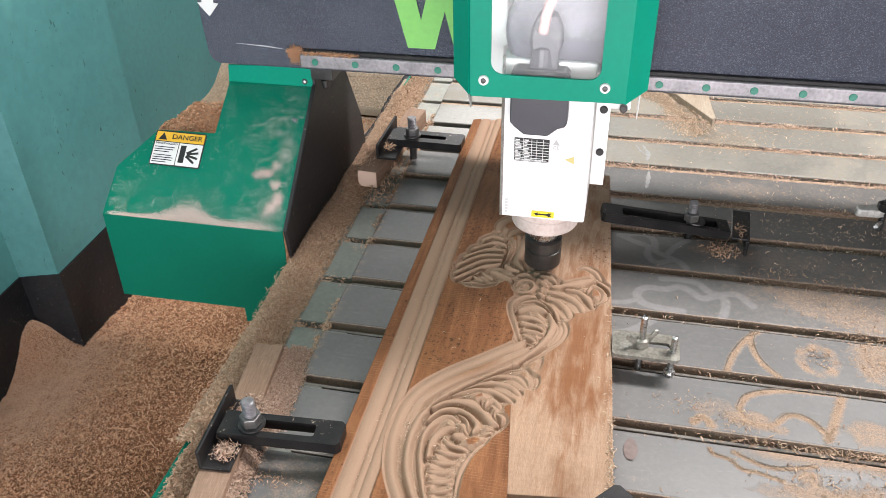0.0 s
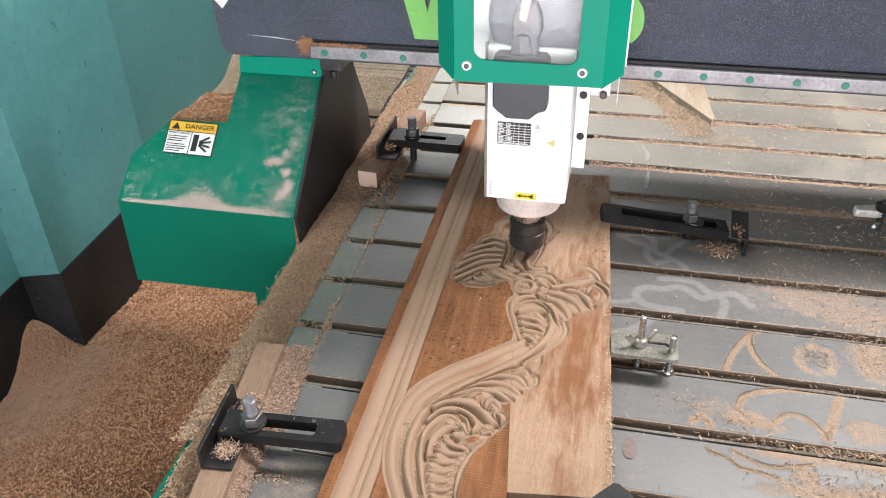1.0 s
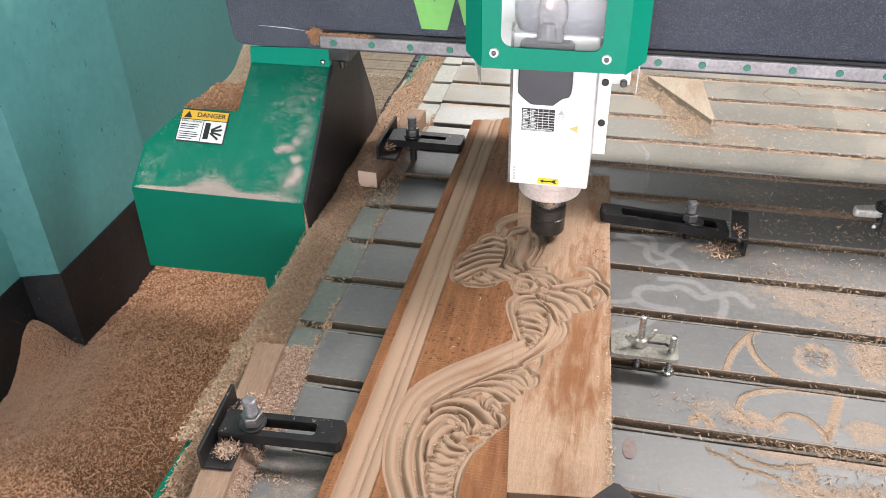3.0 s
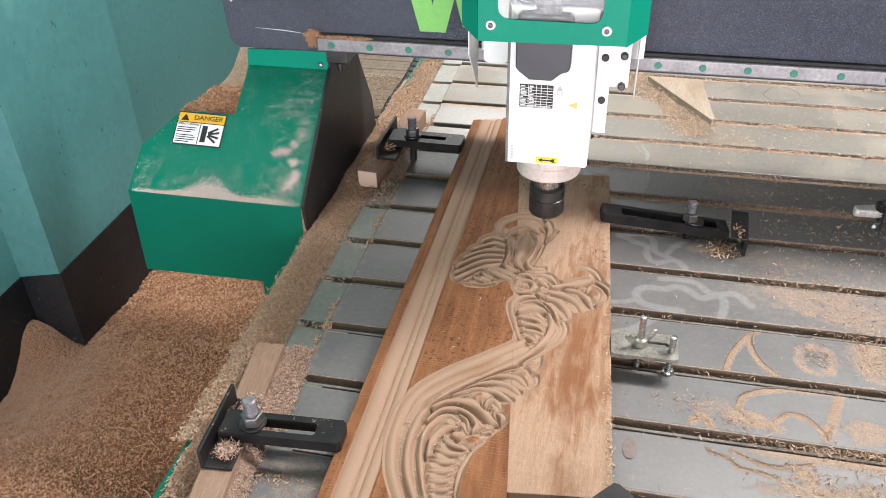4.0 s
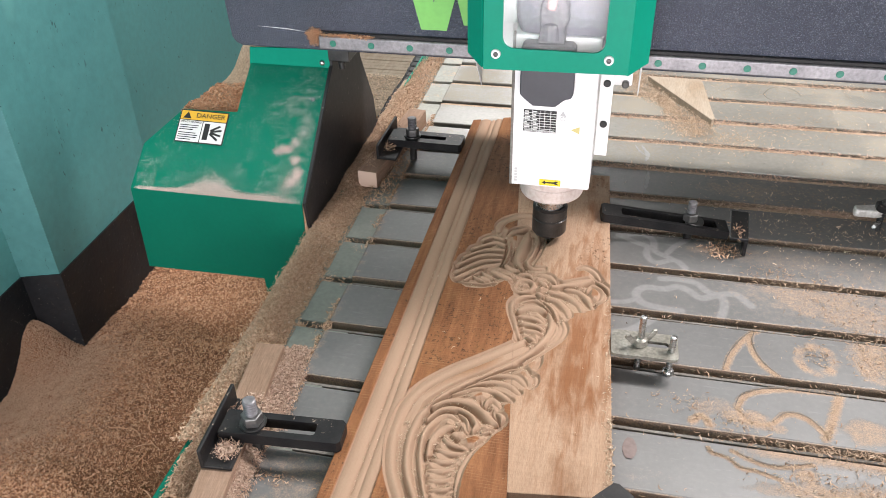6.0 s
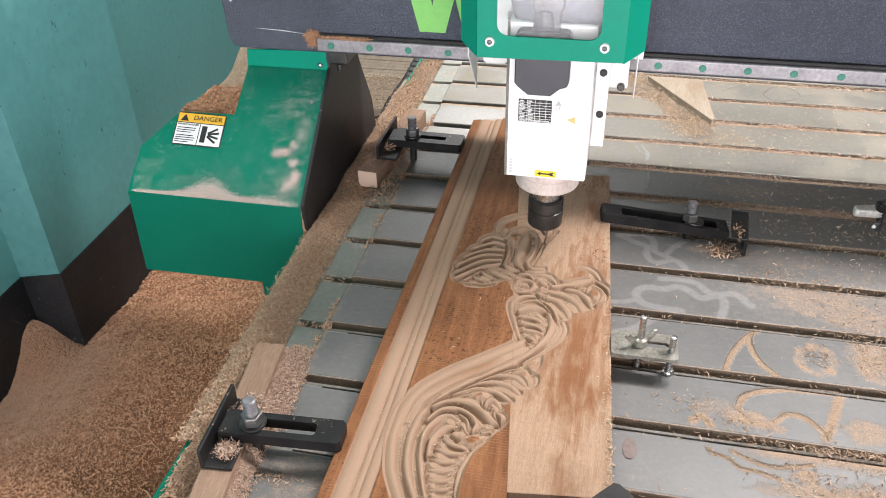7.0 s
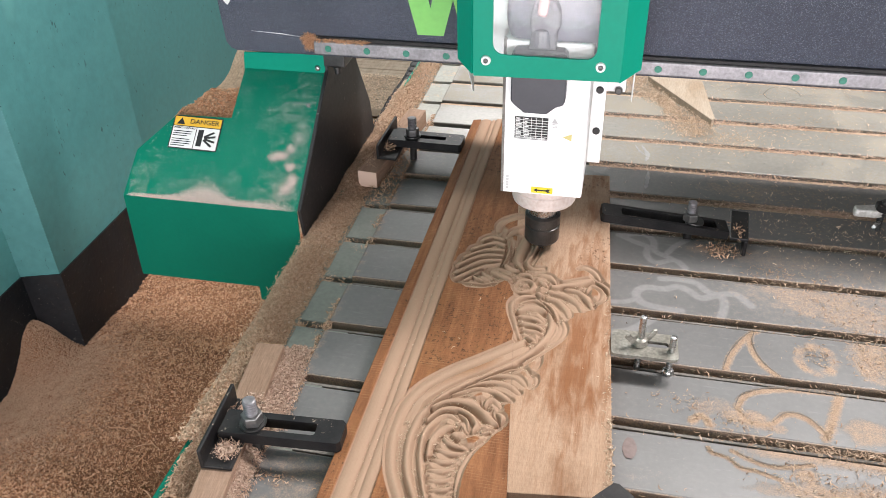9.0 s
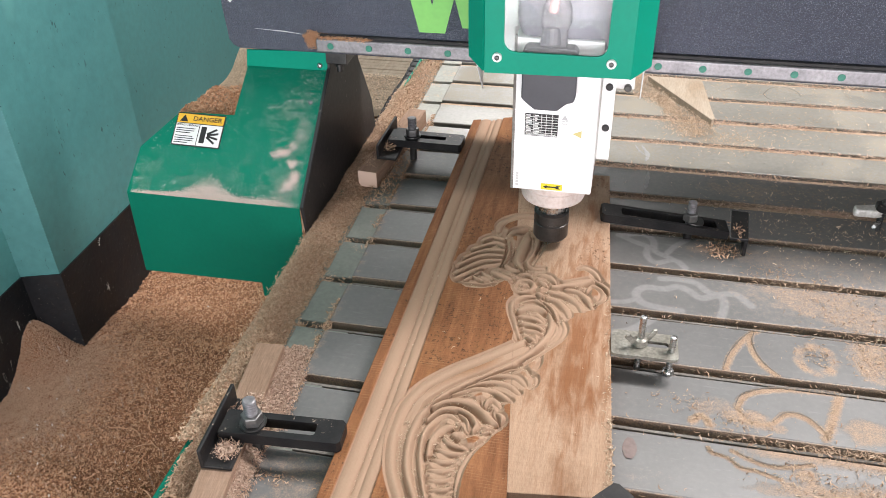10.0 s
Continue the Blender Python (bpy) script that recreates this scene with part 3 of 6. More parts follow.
DUST_PATCHES = (  # centre, half sizes, strength of the thicker films of dust
    (0.30, 0.965, 0.075, 0.040, 0.60), (0.345, 0.93, 0.06, 0.030, 0.58), (0.22, 0.97, 0.035, 0.035, 0.35), (0.27, 1.055, 0.09, 0.03, 0.36), (0.40, 1.04, 0.09, 0.04, 0.32),
    (0.345, 0.85, 0.028, 0.040, 0.75), (0.150, 0.733, 0.030, 0.016, 0.50), (0.188, 0.722, 0.030, 0.012, 0.72), (0.215, 0.712, 0.020, 0.008, 0.62), (0.315, 0.722, 0.030, 0.020, 0.70),
    (0.240, 0.648, 0.016, 0.010, 0.80), (0.250, 0.628, 0.040, 0.014, 0.75), (0.30, 0.625, 0.05, 0.022, 0.72), (0.205, 0.622, 0.030, 0.010, 0.50), (0.118, 0.684, 0.010, 0.004, 0.60),
    (0.225, 0.840, 0.012, 0.020, 0.20), (0.075, 0.612, 0.035, 0.016, 0.22), (0.16, 1.06, 0.03, 0.012, 0.55), (0.22, 1.25, 0.07, 0.03, 0.40), (-0.27, 0.535, 0.07, 0.05, 0.42), (-0.27, 0.455, 0.08, 0.05, 0.50))
CUTS = {  # half width and line of the curved cuts that hold dust
    "arch": (0.0042, [(0.168, 0.796), (0.175, 0.822), (0.188, 0.850), (0.203, 0.872), (0.213, 0.882)]),
    "arch_foot": (0.0042, [(0.207, 0.879), (0.202, 0.862), (0.204, 0.840), (0.213, 0.818), (0.229, 0.799)]),
    "loop": (0.0042, [(0.178, 0.735), (0.186, 0.755), (0.205, 0.768), (0.235, 0.777), (0.268, 0.780), (0.300, 0.781)]),
    "loop_foot": (0.0042, [(0.178, 0.739), (0.182, 0.722), (0.195, 0.714), (0.215, 0.718), (0.228, 0.733), (0.243, 0.737), (0.258, 0.729), (0.270, 0.712)]),
    "stroke": (0.0055, [(0.270, 0.706), (0.280, 0.730), (0.296, 0.777)]),
    "peak": (0.0050, [(0.126, 0.705), (0.137, 0.716), (0.146, 0.703)]),
    "fish_back": (0.0026, [(0.142, 0.668), (0.146, 0.661), (0.163, 0.656), (0.174, 0.645), (0.191, 0.643), (0.215, 0.636)]),
    "fish_fin": (0.0030, [(0.167, 0.668), (0.184, 0.659), (0.207, 0.653), (0.233, 0.658), (0.251, 0.664)]),
}
SCUFFS = (  # half width and line of the pale worn curves
    (0.0062, [(0.1176, 0.9062), (0.0902, 0.9080), (0.0666, 0.9157), (0.0585, 0.9347), (0.0705, 0.9504), (0.0968, 0.9516), (0.1152, 0.9604), (0.1316, 0.9522), (0.1461, 0.9395), (0.1680, 0.9509), (0.1918, 0.9562), (0.2102, 0.9344)]),
    (0.0060, [(0.0925, 0.9753), (0.1156, 0.9780), (0.1409, 0.9728), (0.1541, 0.9564), (0.1721, 0.9473), (0.1755, 0.9278), (0.1698, 0.9023)]),
    (0.0065, [(0.0307, 0.8456), (0.0511, 0.8528), (0.0714, 0.8720), (0.0838, 0.8859)]),
    (0.0054, [(0.0303, 1.0788), (0.0548, 1.0636), (0.0730, 1.0538), (0.0718, 1.0322), (0.0857, 1.0148), (0.1110, 1.0261), (0.1265, 1.0094)]),
    (0.0054, [(0.0352, 1.0779), (0.0639, 1.0877), (0.0809, 1.0729), (0.0843, 1.0447), (0.1055, 1.0301)]),
    (0.0048, [(0.1020, 1.0429), (0.1139, 1.0640), (0.1308, 1.0821)]),
    (0.0045, [(0.0279, 0.9098), (0.0451, 0.9131), (0.0621, 0.9243)]))


def along(X, Y, pts):
    """Distance from a smooth line."""
    q, best = smooth_line(pts, 6), np.full(X.shape, 9.0)
    for a, b in zip(q, q[1:]):
        ab = b - a
        t = np.clip(((X - a[0]) * ab[0] + (Y - a[1]) * ab[1]) / max(ab @ ab, 1e-12), 0, 1)
        best = np.minimum(best, np.hypot(X - a[0] - t * ab[0], Y - a[1] - t * ab[1]))
    return best


def dust_film(X, Y, y0, y1):
    """How thickly dust lies on a slat between y0 and y1."""
    d = 0.12 + 0.30 * np.clip((X - 0.10) / 0.25, 0, 1) * np.clip((Y - 0.85) / 0.10, 0, 1) * np.clip((1.06 - Y) / 0.08, 0.2, 1) + 0.10 * np.clip((Y - 1.1) / 0.2, 0, 1)
    for cx, cy, sx_, sy_, v in DUST_PATCHES:
        e = ((X - cx) / sx_) ** 2 + ((Y - cy) / sy_) ** 2
        d = np.maximum(d, v * np.clip(1.25 - 0.75 * e + waves(X, Y, 71, 22, 0.35), 0, 1))
    ring_ = np.abs(np.hypot((X - 0.279) / 1.0, (Y - 0.838) / 1.15) - 0.021)
    d = np.maximum(d, 0.85 * np.clip(1.5 - ring_ / 0.007, 0, 1) * (0.75 + waves(X, Y, 72, 30, 0.4)))
    for half_w, pts in CUTS.values():
        d = np.maximum(d, 0.95 * np.clip(1.35 - along(X, Y, pts) / half_w * 0.75, 0, 1))
    strip = np.exp(-((Y - y1) / 0.014) ** 2) * np.clip((X - 0.15) / 0.06, 0, 1) * (1.0 if y0 < 0.62 else 0.25)
    d = np.maximum(d, 0.9 * strip)
    ends = np.exp(-((X - SLAT_X0) / 0.012) ** 2) + 0.7 * np.exp(-((Y - y1) / 0.004) ** 2)
    return np.maximum(d, 0.62 * ends * (0.55 + waves(X, Y, 73, 30, 0.5)))


def slat(k, y0, y1, top):
    """A grey plastic slat with a finely divided face that carries its dust and its worn curves."""
    x = np.concatenate([np.arange(SLAT_X0, -0.22, 0.002), np.linspace(-0.22, -0.03, 8)[1:-1], np.arange(-0.03, 0.50, 0.002), np.linspace(0.50, BED_X1 - 0.01, 8)])
    X, Y = np.meshgrid(x, np.linspace(y0, y1, 43))
    Z = np.full(X.shape, top) - 0.0012 * (np.maximum(0, 1 - (Y - y0) / 0.002) ** 2 + np.maximum(0, 1 - (y1 - Y) / 0.002) ** 2 + np.maximum(0, 1 - (X - SLAT_X0) / 0.002) ** 2)
    dust_, worn = dust_film(X, Y, y0, y1), np.zeros(X.shape)
    for half_w, pts in SCUFFS:
        worn = np.maximum(worn, np.clip((half_w - along(X, Y, pts)) / 0.0022 + 0.5, 0, 1))
    X, Y, Z, dust_, worn = (np.pad(a, 1, mode="edge") for a in (X, Y, Z, dust_, worn))
    Z[0], Z[-1], Z[:, 0], Z[:, -1] = -0.013, -0.013, -0.013, -0.013
    dust_[:2], dust_[-1] = 0.75, 0.3
    me = grid_mesh(X, Y, Z, "slat")
    for name_, values in (("dust", dust_), ("worn", worn)):
        me.attributes.new(name_, "FLOAT", "POINT").data.foreach_set("value", values.reshape(-1))
    finish(new("slat", me), SLAT, False, bed)


for k in range(-4, 17):
    y0 = FIRST + PITCH * k
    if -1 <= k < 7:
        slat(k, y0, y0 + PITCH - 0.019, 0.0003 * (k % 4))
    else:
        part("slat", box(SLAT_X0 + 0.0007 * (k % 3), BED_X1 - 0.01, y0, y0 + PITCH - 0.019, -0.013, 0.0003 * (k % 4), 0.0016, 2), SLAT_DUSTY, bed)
    part("end_plate", box(PLATE_X0, SLAT_X0 + 0.03, y0 + 0.001, y0 + PITCH - 0.012, -0.015, -0.0045, 0.001, 1), PLATE if k < 6 else PLATE_DUSTY_LIT, bed, "pale green-grey end plate")
    part("track", box(SLAT_X0 + 0.004, BED_X1 - 0.01, y0 - 0.0130, y0 - 0.0085, -0.0155, -0.0045, 0.0006, 1), TRACK, bed)

# Unseen panels added below the bed to block low light from the drift.
for name_, b_ in (("side_light_block", (BED_X0 + 0.020, BED_X0 + 0.024, 0.10, 2.40)), ("front_light_block", (BED_X0 + 0.024, BED_X1 - 0.02, 0.096, 0.100))):
    part(name_, box(*b_, -0.78, -0.158, 0.0008, 1), GREEN, bed, "unseen green panel added to keep low light off the floor drift")
fill = None
for k in range(6, 17):
    y0 = FIRST + PITCH * k
    fill = box(-0.03 if k < 9 else SLAT_X0, 0.90, y0 - 0.0185, y0 - 0.0050, -0.0158, -0.0035, 0.001, 1, bm=fill)
tagged(part("groove_sawdust", fill, DUST_BED), "pinkish sawdust packed into the far grooves of the bed", "sawdust", kind="stuff")
for x_ in (BED_X0 + 0.10, BED_X1 - 0.06):
    for y_ in (0.14, 1.25, 2.36):
        part("leg", box(x_ - 0.04, x_ + 0.04, y_ - 0.04, y_ + 0.04, -0.80, -0.158, 0.004), GREEN, bed, "green steel leg")

# ---- the carved workpiece ----
STROKES = []


def carve(family, width, *line_):
    """One raised leaf, bead or stem of the ornament, along a line on the board."""
    STROKES.append((family, width, line_))


carve("stem", 0.0088, (-0.1687, 0.5140), (-0.1851, 0.5467), (-0.1935, 0.5802), (-0.1960, 0.6114), (-0.1922, 0.6447), (-0.1792, 0.6741), (-0.1533, 0.7043), (-0.1238, 0.7301), (-0.0936, 0.7577), (-0.0765, 0.7759))
carve("stem", 0.0080, (-0.1536, 0.5170), (-0.1680, 0.5463), (-0.1754, 0.5758), (-0.1769, 0.6041), (-0.1724, 0.6307), (-0.1586, 0.6595), (-0.1360, 0.6853), (-0.1068, 0.7103), (-0.0832, 0.7338), (-0.0628, 0.7615), (-0.0507, 0.7895), (-0.0465, 0.8171), (-0.0534, 0.8343))
carve("stem", 0.0055, (-0.0340, 0.8207), (-0.0297, 0.8046), (-0.0347, 0.7839), (-0.0535, 0.7580), (-0.0732, 0.7347))
carve("scroll", 0.0069, (-0.1431, 0.5191), (-0.1528, 0.5455), (-0.1618, 0.5784), (-0.1629, 0.6068), (-0.1537, 0.6283), (-0.1422, 0.6349), (-0.1316, 0.6300))
carve("scroll", 0.0081, (-0.1528, 0.5739), (-0.1538, 0.5945), (-0.1469, 0.6117), (-0.1344, 0.6183))
carve("scroll", 0.0081, (-0.1642, 0.6236), (-0.1544, 0.6404), (-0.1383, 0.6471), (-0.1209, 0.6408), (-0.1103, 0.6281), (-0.1126, 0.6167))
carve("scroll", 0.0056, (-0.1324, 0.6403), (-0.1218, 0.6319), (-0.1173, 0.6183))
carve("scroll", 0.0095, (-0.1312, 0.6089), (-0.1224, 0.6089))
carve("scroll", 0.0050, (-0.0970, 0.6057), (-0.1094, 0.5856), (-0.1158, 0.5626), (-0.1164, 0.5417), (-0.1147, 0.5248))
carve("rib", 0.0063, (-0.1407, 0.6004), (-0.1305, 0.5934), (-0.1154, 0.5916))
carve("rib", 0.0059, (-0.1462, 0.5855), (-0.1311, 0.5813), (-0.1166, 0.5850))
carve("rib", 0.0057, (-0.1503, 0.5712), (-0.1344, 0.5681), (-0.1230, 0.5743))
carve("rib", 0.0056, (-0.1487, 0.5561), (-0.1336, 0.5561), (-0.1228, 0.5643))
carve("rib", 0.0056, (-0.1451, 0.5433), (-0.1321, 0.5437), (-0.1220, 0.5516))
carve("rib", 0.0056, (-0.1411, 0.5309), (-0.1286, 0.5327), (-0.1195, 0.5396))
carve("rib", 0.0056, (-0.1375, 0.5202), (-0.1247, 0.5228), (-0.1183, 0.5283))
carve("plume", 0.0092, (-0.1637, 0.6439), (-0.1499, 0.6557), (-0.1276, 0.6591), (-0.1100, 0.6517), (-0.0983, 0.6391), (-0.0876, 0.6317))
carve("plume", 0.0067, (-0.1061, 0.6552), (-0.1038, 0.6646), (-0.0964, 0.6670), (-0.0894, 0.6593))
carve("plume", 0.0062, (-0.0903, 0.6485), (-0.0841, 0.6419), (-0.0841, 0.6333))
carve("plume", 0.0065, (-0.1457, 0.6675), (-0.1219, 0.6815), (-0.1008, 0.6818), (-0.0858, 0.6736), (-0.0779, 0.6688))
carve("plume", 0.0067, (-0.1347, 0.6790), (-0.1077, 0.6956), (-0.0856, 0.6942), (-0.0709, 0.6830))
carve("plume", 0.0063, (-0.1207, 0.6931), (-0.0997, 0.7078), (-0.0784, 0.7090), (-0.0649, 0.6972))
carve("plume", 0.0047, (-0.1062, 0.7065), (-0.0882, 0.7208), (-0.0719, 0.7250), (-0.0624, 0.7189))
carve("plume", 0.0045, (-0.0605, 0.7144), (-0.0550, 0.7135), (-0.0543, 0.7021), (-0.0572, 0.6931))
carve("plume", 0.0034, (-0.0559, 0.7261), (-0.0532, 0.7376), (-0.0529, 0.7468))
carve("frond", 0.0069, (-0.0742, 0.8678), (-0.0902, 0.8635), (-0.1010, 0.8492), (-0.0998, 0.8302), (-0.0920, 0.8062), (-0.0834, 0.7800))
carve("frond", 0.0054, (-0.0888, 0.8527), (-0.0747, 0.8591), (-0.0605, 0.8520), (-0.0485, 0.8364))
carve("frond", 0.0099, (-0.0915, 0.8342), (-0.0802, 0.8435), (-0.0653, 0.8427), (-0.0566, 0.8373))
carve("frond", 0.0067, (-0.0896, 0.8204), (-0.0760, 0.8219), (-0.0602, 0.8168))
carve("frond", 0.0067, (-0.0858, 0.8085), (-0.0720, 0.8077), (-0.0571, 0.8027))
carve("frond", 0.0063, (-0.0820, 0.7957), (-0.0691, 0.7959), (-0.0568, 0.7938))
carve("frond", 0.0058, (-0.0769, 0.7845), (-0.0644, 0.7804))
carve("frond", 0.0047, (-0.0728, 0.7744), (-0.0666, 0.7692))
carve("flower", 0.0078, (-0.1245, 0.9303), (-0.1141, 0.9240), (-0.1024, 0.9194))
carve("flower", 0.0081, (-0.1375, 0.9115), (-0.1228, 0.9036), (-0.1109, 0.8966))
carve("flower", 0.0063, (-0.1046, 0.8848), (-0.1015, 0.8957), (-0.0929, 0.9013), (-0.0834, 0.8991), (-0.0791, 0.8896), (-0.0822, 0.8776), (-0.0914, 0.8721), (-0.1009, 0.8753), (-0.1046, 0.8848))
carve("flower", 0.0062, (-0.0956, 0.8865), (-0.0868, 0.8894))
carve("flower", 0.0067, (-0.1036, 0.9112), (-0.0923, 0.9146), (-0.0828, 0.9071))
carve("flower", 0.0067, (-0.0760, 0.9150), (-0.0619, 0.9137), (-0.0506, 0.9014))
carve("flower", 0.0078, (-0.0703, 0.8990), (-0.0628, 0.8940))
carve("flower", 0.0074, (-0.0720, 0.8745), (-0.0639, 0.8698))
carve("wing", 0.0087, (-0.0544, 0.8930), (-0.0352, 0.8992), (-0.0155, 0.9093), (-0.0024, 0.9170))
carve("wing", 0.0063, (-0.0215, 0.9373), (-0.0140, 0.9414), (-0.0019, 0.9342), (0.0072, 0.9214))
carve("wing", 0.0067, (0.0039, 0.9143), (0.0165, 0.9025), (0.0222, 0.8923))
carve("wing", 0.0078, (-0.0568, 0.8798), (-0.0354, 0.8764), (-0.0180, 0.8625), (-0.0117, 0.8470))
carve("wing", 0.0076, (-0.0599, 0.8668), (-0.0445, 0.8624), (-0.0312, 0.8456), (-0.0271, 0.8323))
carve("wing", 0.0067, (-0.0633, 0.8576), (-0.0502, 0.8456), (-0.0410, 0.8262))
carve("wing", 0.0074, (-0.0366, 0.8900), (-0.0176, 0.8872), (-0.0045, 0.8699), (0.0008, 0.8553))
carve("wing", 0.0065, (-0.0082, 0.8915), (-0.0030, 0.9027), (0.0077, 0.8996), (0.0143, 0.8883), (0.0122, 0.8731), (0.0045, 0.8668))
carve("neck", 0.0085, (-0.1457, 1.0141), (-0.1458, 1.0314), (-0.1353, 1.0477), (-0.1162, 1.0594), (-0.0945, 1.0585), (-0.0785, 1.0454), (-0.0728, 1.0230), (-0.0751, 0.9983))
carve("neck", 0.0085, (-0.1276, 1.0067), (-0.1193, 1.0190), (-0.1077, 1.0274))
carve("neck", 0.0099, (-0.1021, 1.0160), (-0.1025, 0.9932), (-0.1063, 0.9661), (-0.1084, 0.9458), (-0.0992, 0.9254))
carve("neck", 0.0067, (-0.1002, 1.0210), (-0.0889, 1.0108), (-0.0849, 0.9905), (-0.0889, 0.9636), (-0.0944, 0.9428), (-0.0863, 0.9292), (-0.0700, 0.9309))
carve("neck", 0.0047, (-0.0764, 1.0025), (-0.0811, 0.9722), (-0.0855, 0.9417))
carve("neck", 0.0050, (-0.0788, 0.9946), (-0.0708, 1.0126), (-0.0605, 1.0252))
carve("neck", 0.0062, (-0.0863, 1.0313), (-0.0780, 1.0251))
carve("neck", 0.0058, (-0.1263, 0.9918), (-0.1230, 0.9746), (-0.1240, 0.9485), (-0.1276, 0.9297))
carve("plume", 0.0050, (-0.1045, 0.6133), (-0.0922, 0.6215))
carve("plume", 0.0040, (-0.0954, 0.6109), (-0.0841, 0.6290))
carve("feather", 0.0076, (-0.1639, 0.9863), (-0.1515, 0.9977), (-0.1357, 0.9930))
carve("feather", 0.0076, (-0.1745, 0.9621), (-0.1600, 0.9736), (-0.1451, 0.9838), (-0.1319, 0.9788))
carve("feather", 0.0078, (-0.1826, 0.9390), (-0.1688, 0.9530), (-0.1511, 0.9650), (-0.1307, 0.9659))
carve("feather", 0.0078, (-0.1878, 0.9198), (-0.1739, 0.9364), (-0.1567, 0.9495), (-0.1304, 0.9530))
carve("feather", 0.0078, (-0.1874, 0.9021), (-0.1751, 0.9167), (-0.1572, 0.9339), (-0.1303, 0.9417))
carve("feather", 0.0074, (-0.1861, 0.8877), (-0.1705, 0.9053), (-0.1520, 0.9224), (-0.1302, 0.9306))
carve("feather", 0.0060, (-0.1745, 0.8846), (-0.1629, 0.8986), (-0.1541, 0.9111))
carve("feather", 0.0060, (-0.1627, 0.8974), (-0.1555, 0.8921), (-0.1475, 0.8870))
carve("feather", 0.0060, (-0.1536, 0.9084), (-0.1446, 0.9021), (-0.1357, 0.8958))
carve("feather", 0.0056, (-0.1800, 0.8809), (-0.1622, 0.8817), (-0.1444, 0.8824), (-0.1299, 0.8890))
carve("feather", 0.0050, (-0.1660, 0.8732), (-0.1491, 0.8738), (-0.1347, 0.8804))
TOP = 0.030


def seam(Y):
    return -0.0639 - 0.1157 * (Y - 0.543)


def right_edge(Y):
    return 0.0392 - 0.050 * (Y - 0.5677)


def relief(X, Y):
    """Height of the board's face above its support, and where it is freshly cut."""
    first, second = np.full(X.shape, 9.0), np.full(X.shape, 9.0)
    span = np.full(X.shape, 0.006)
    for family, width, pts in STROKES:
        q = smooth_line(pts, 7)
        reach = 2.6 * width + 0.004
        lo, hi = q.min(0) - reach, q.max(0) + reach
        sel = (X > lo[0]) & (X < hi[0]) & (Y > lo[1]) & (Y < hi[1])
        if not sel.any():
            continue
        px, py = X[sel], Y[sel]
        best, rate = np.full(px.shape, 9.0), np.zeros(px.shape)
        m = len(q) - 1
        for i in range(m):
            a, b = q[i], q[i + 1]
            ab = b - a
            t = np.clip(((px - a[0]) * ab[0] + (py - a[1]) * ab[1]) / max(ab @ ab, 1e-12), 0, 1)
            d = np.hypot(px - a[0] - t * ab[0], py - a[1] - t * ab[1])
            nearer = d < best
            best[nearer], rate[nearer] = d[nearer], ((i + t) / m)[nearer]
        w = np.full_like(rate, width) if family in ("stem", "feather") else width * (0.74 + 0.34 * np.sin(math.pi * np.clip(rate * 0.9 + 0.06, 0, 1)))
        r = best / w
        f1, f2, sp = first[sel], second[sel], span[sel]
        ahead = r < f1
        second[sel] = np.where(ahead, f1, np.minimum(f2, r))
        first[sel] = np.where(ahead, r, f1)
        span[sel] = np.where(ahead, w, sp)
    # leaves meet in narrow V grooves; the outer wall is cut at a slant
    inside = np.maximum(1.06 - first, 1.55 - (first + second) / 2) * span
    share = np.clip(2 * first / (first + second), 0, 1)
    body = (1 - share ** 2.2) * (1 - 0.22 * np.minimum(first, 1.6) ** 2)
    z = TOP - 0.0122 + np.minimum(1.8 * span, 0.0117) * body
    z = np.where(inside > 0, np.minimum(np.maximum(z, TOP - 1.5 * inside), TOP), TOP)
    cut = np.clip(inside / 0.0010 + 0.5, 0, 1)
    x = X + 0.2366
    mould = np.clip(np.minimum(x, 0.0402 - x) / 0.0008, 0, 1)
    bead = lambda c, w: np.sqrt(np.maximum(0, 1 - ((x - c) / w) ** 2))
    prof = -0.0068 + np.maximum.reduce([0.0062 * bead(0.0085, 0.0098), 0.0034 * bead(0.0225, 0.0046), 0.0050 * bead(0.0325, 0.0072)])
    z = np.where((mould > 0) & (cut < 0.5), TOP + mould * prof, z)
    fresh = np.clip(np.maximum(cut, mould), 0, 1)
    z = z + waves(X, Y, 8, 300, 0.00010) * fresh
    return z, fresh


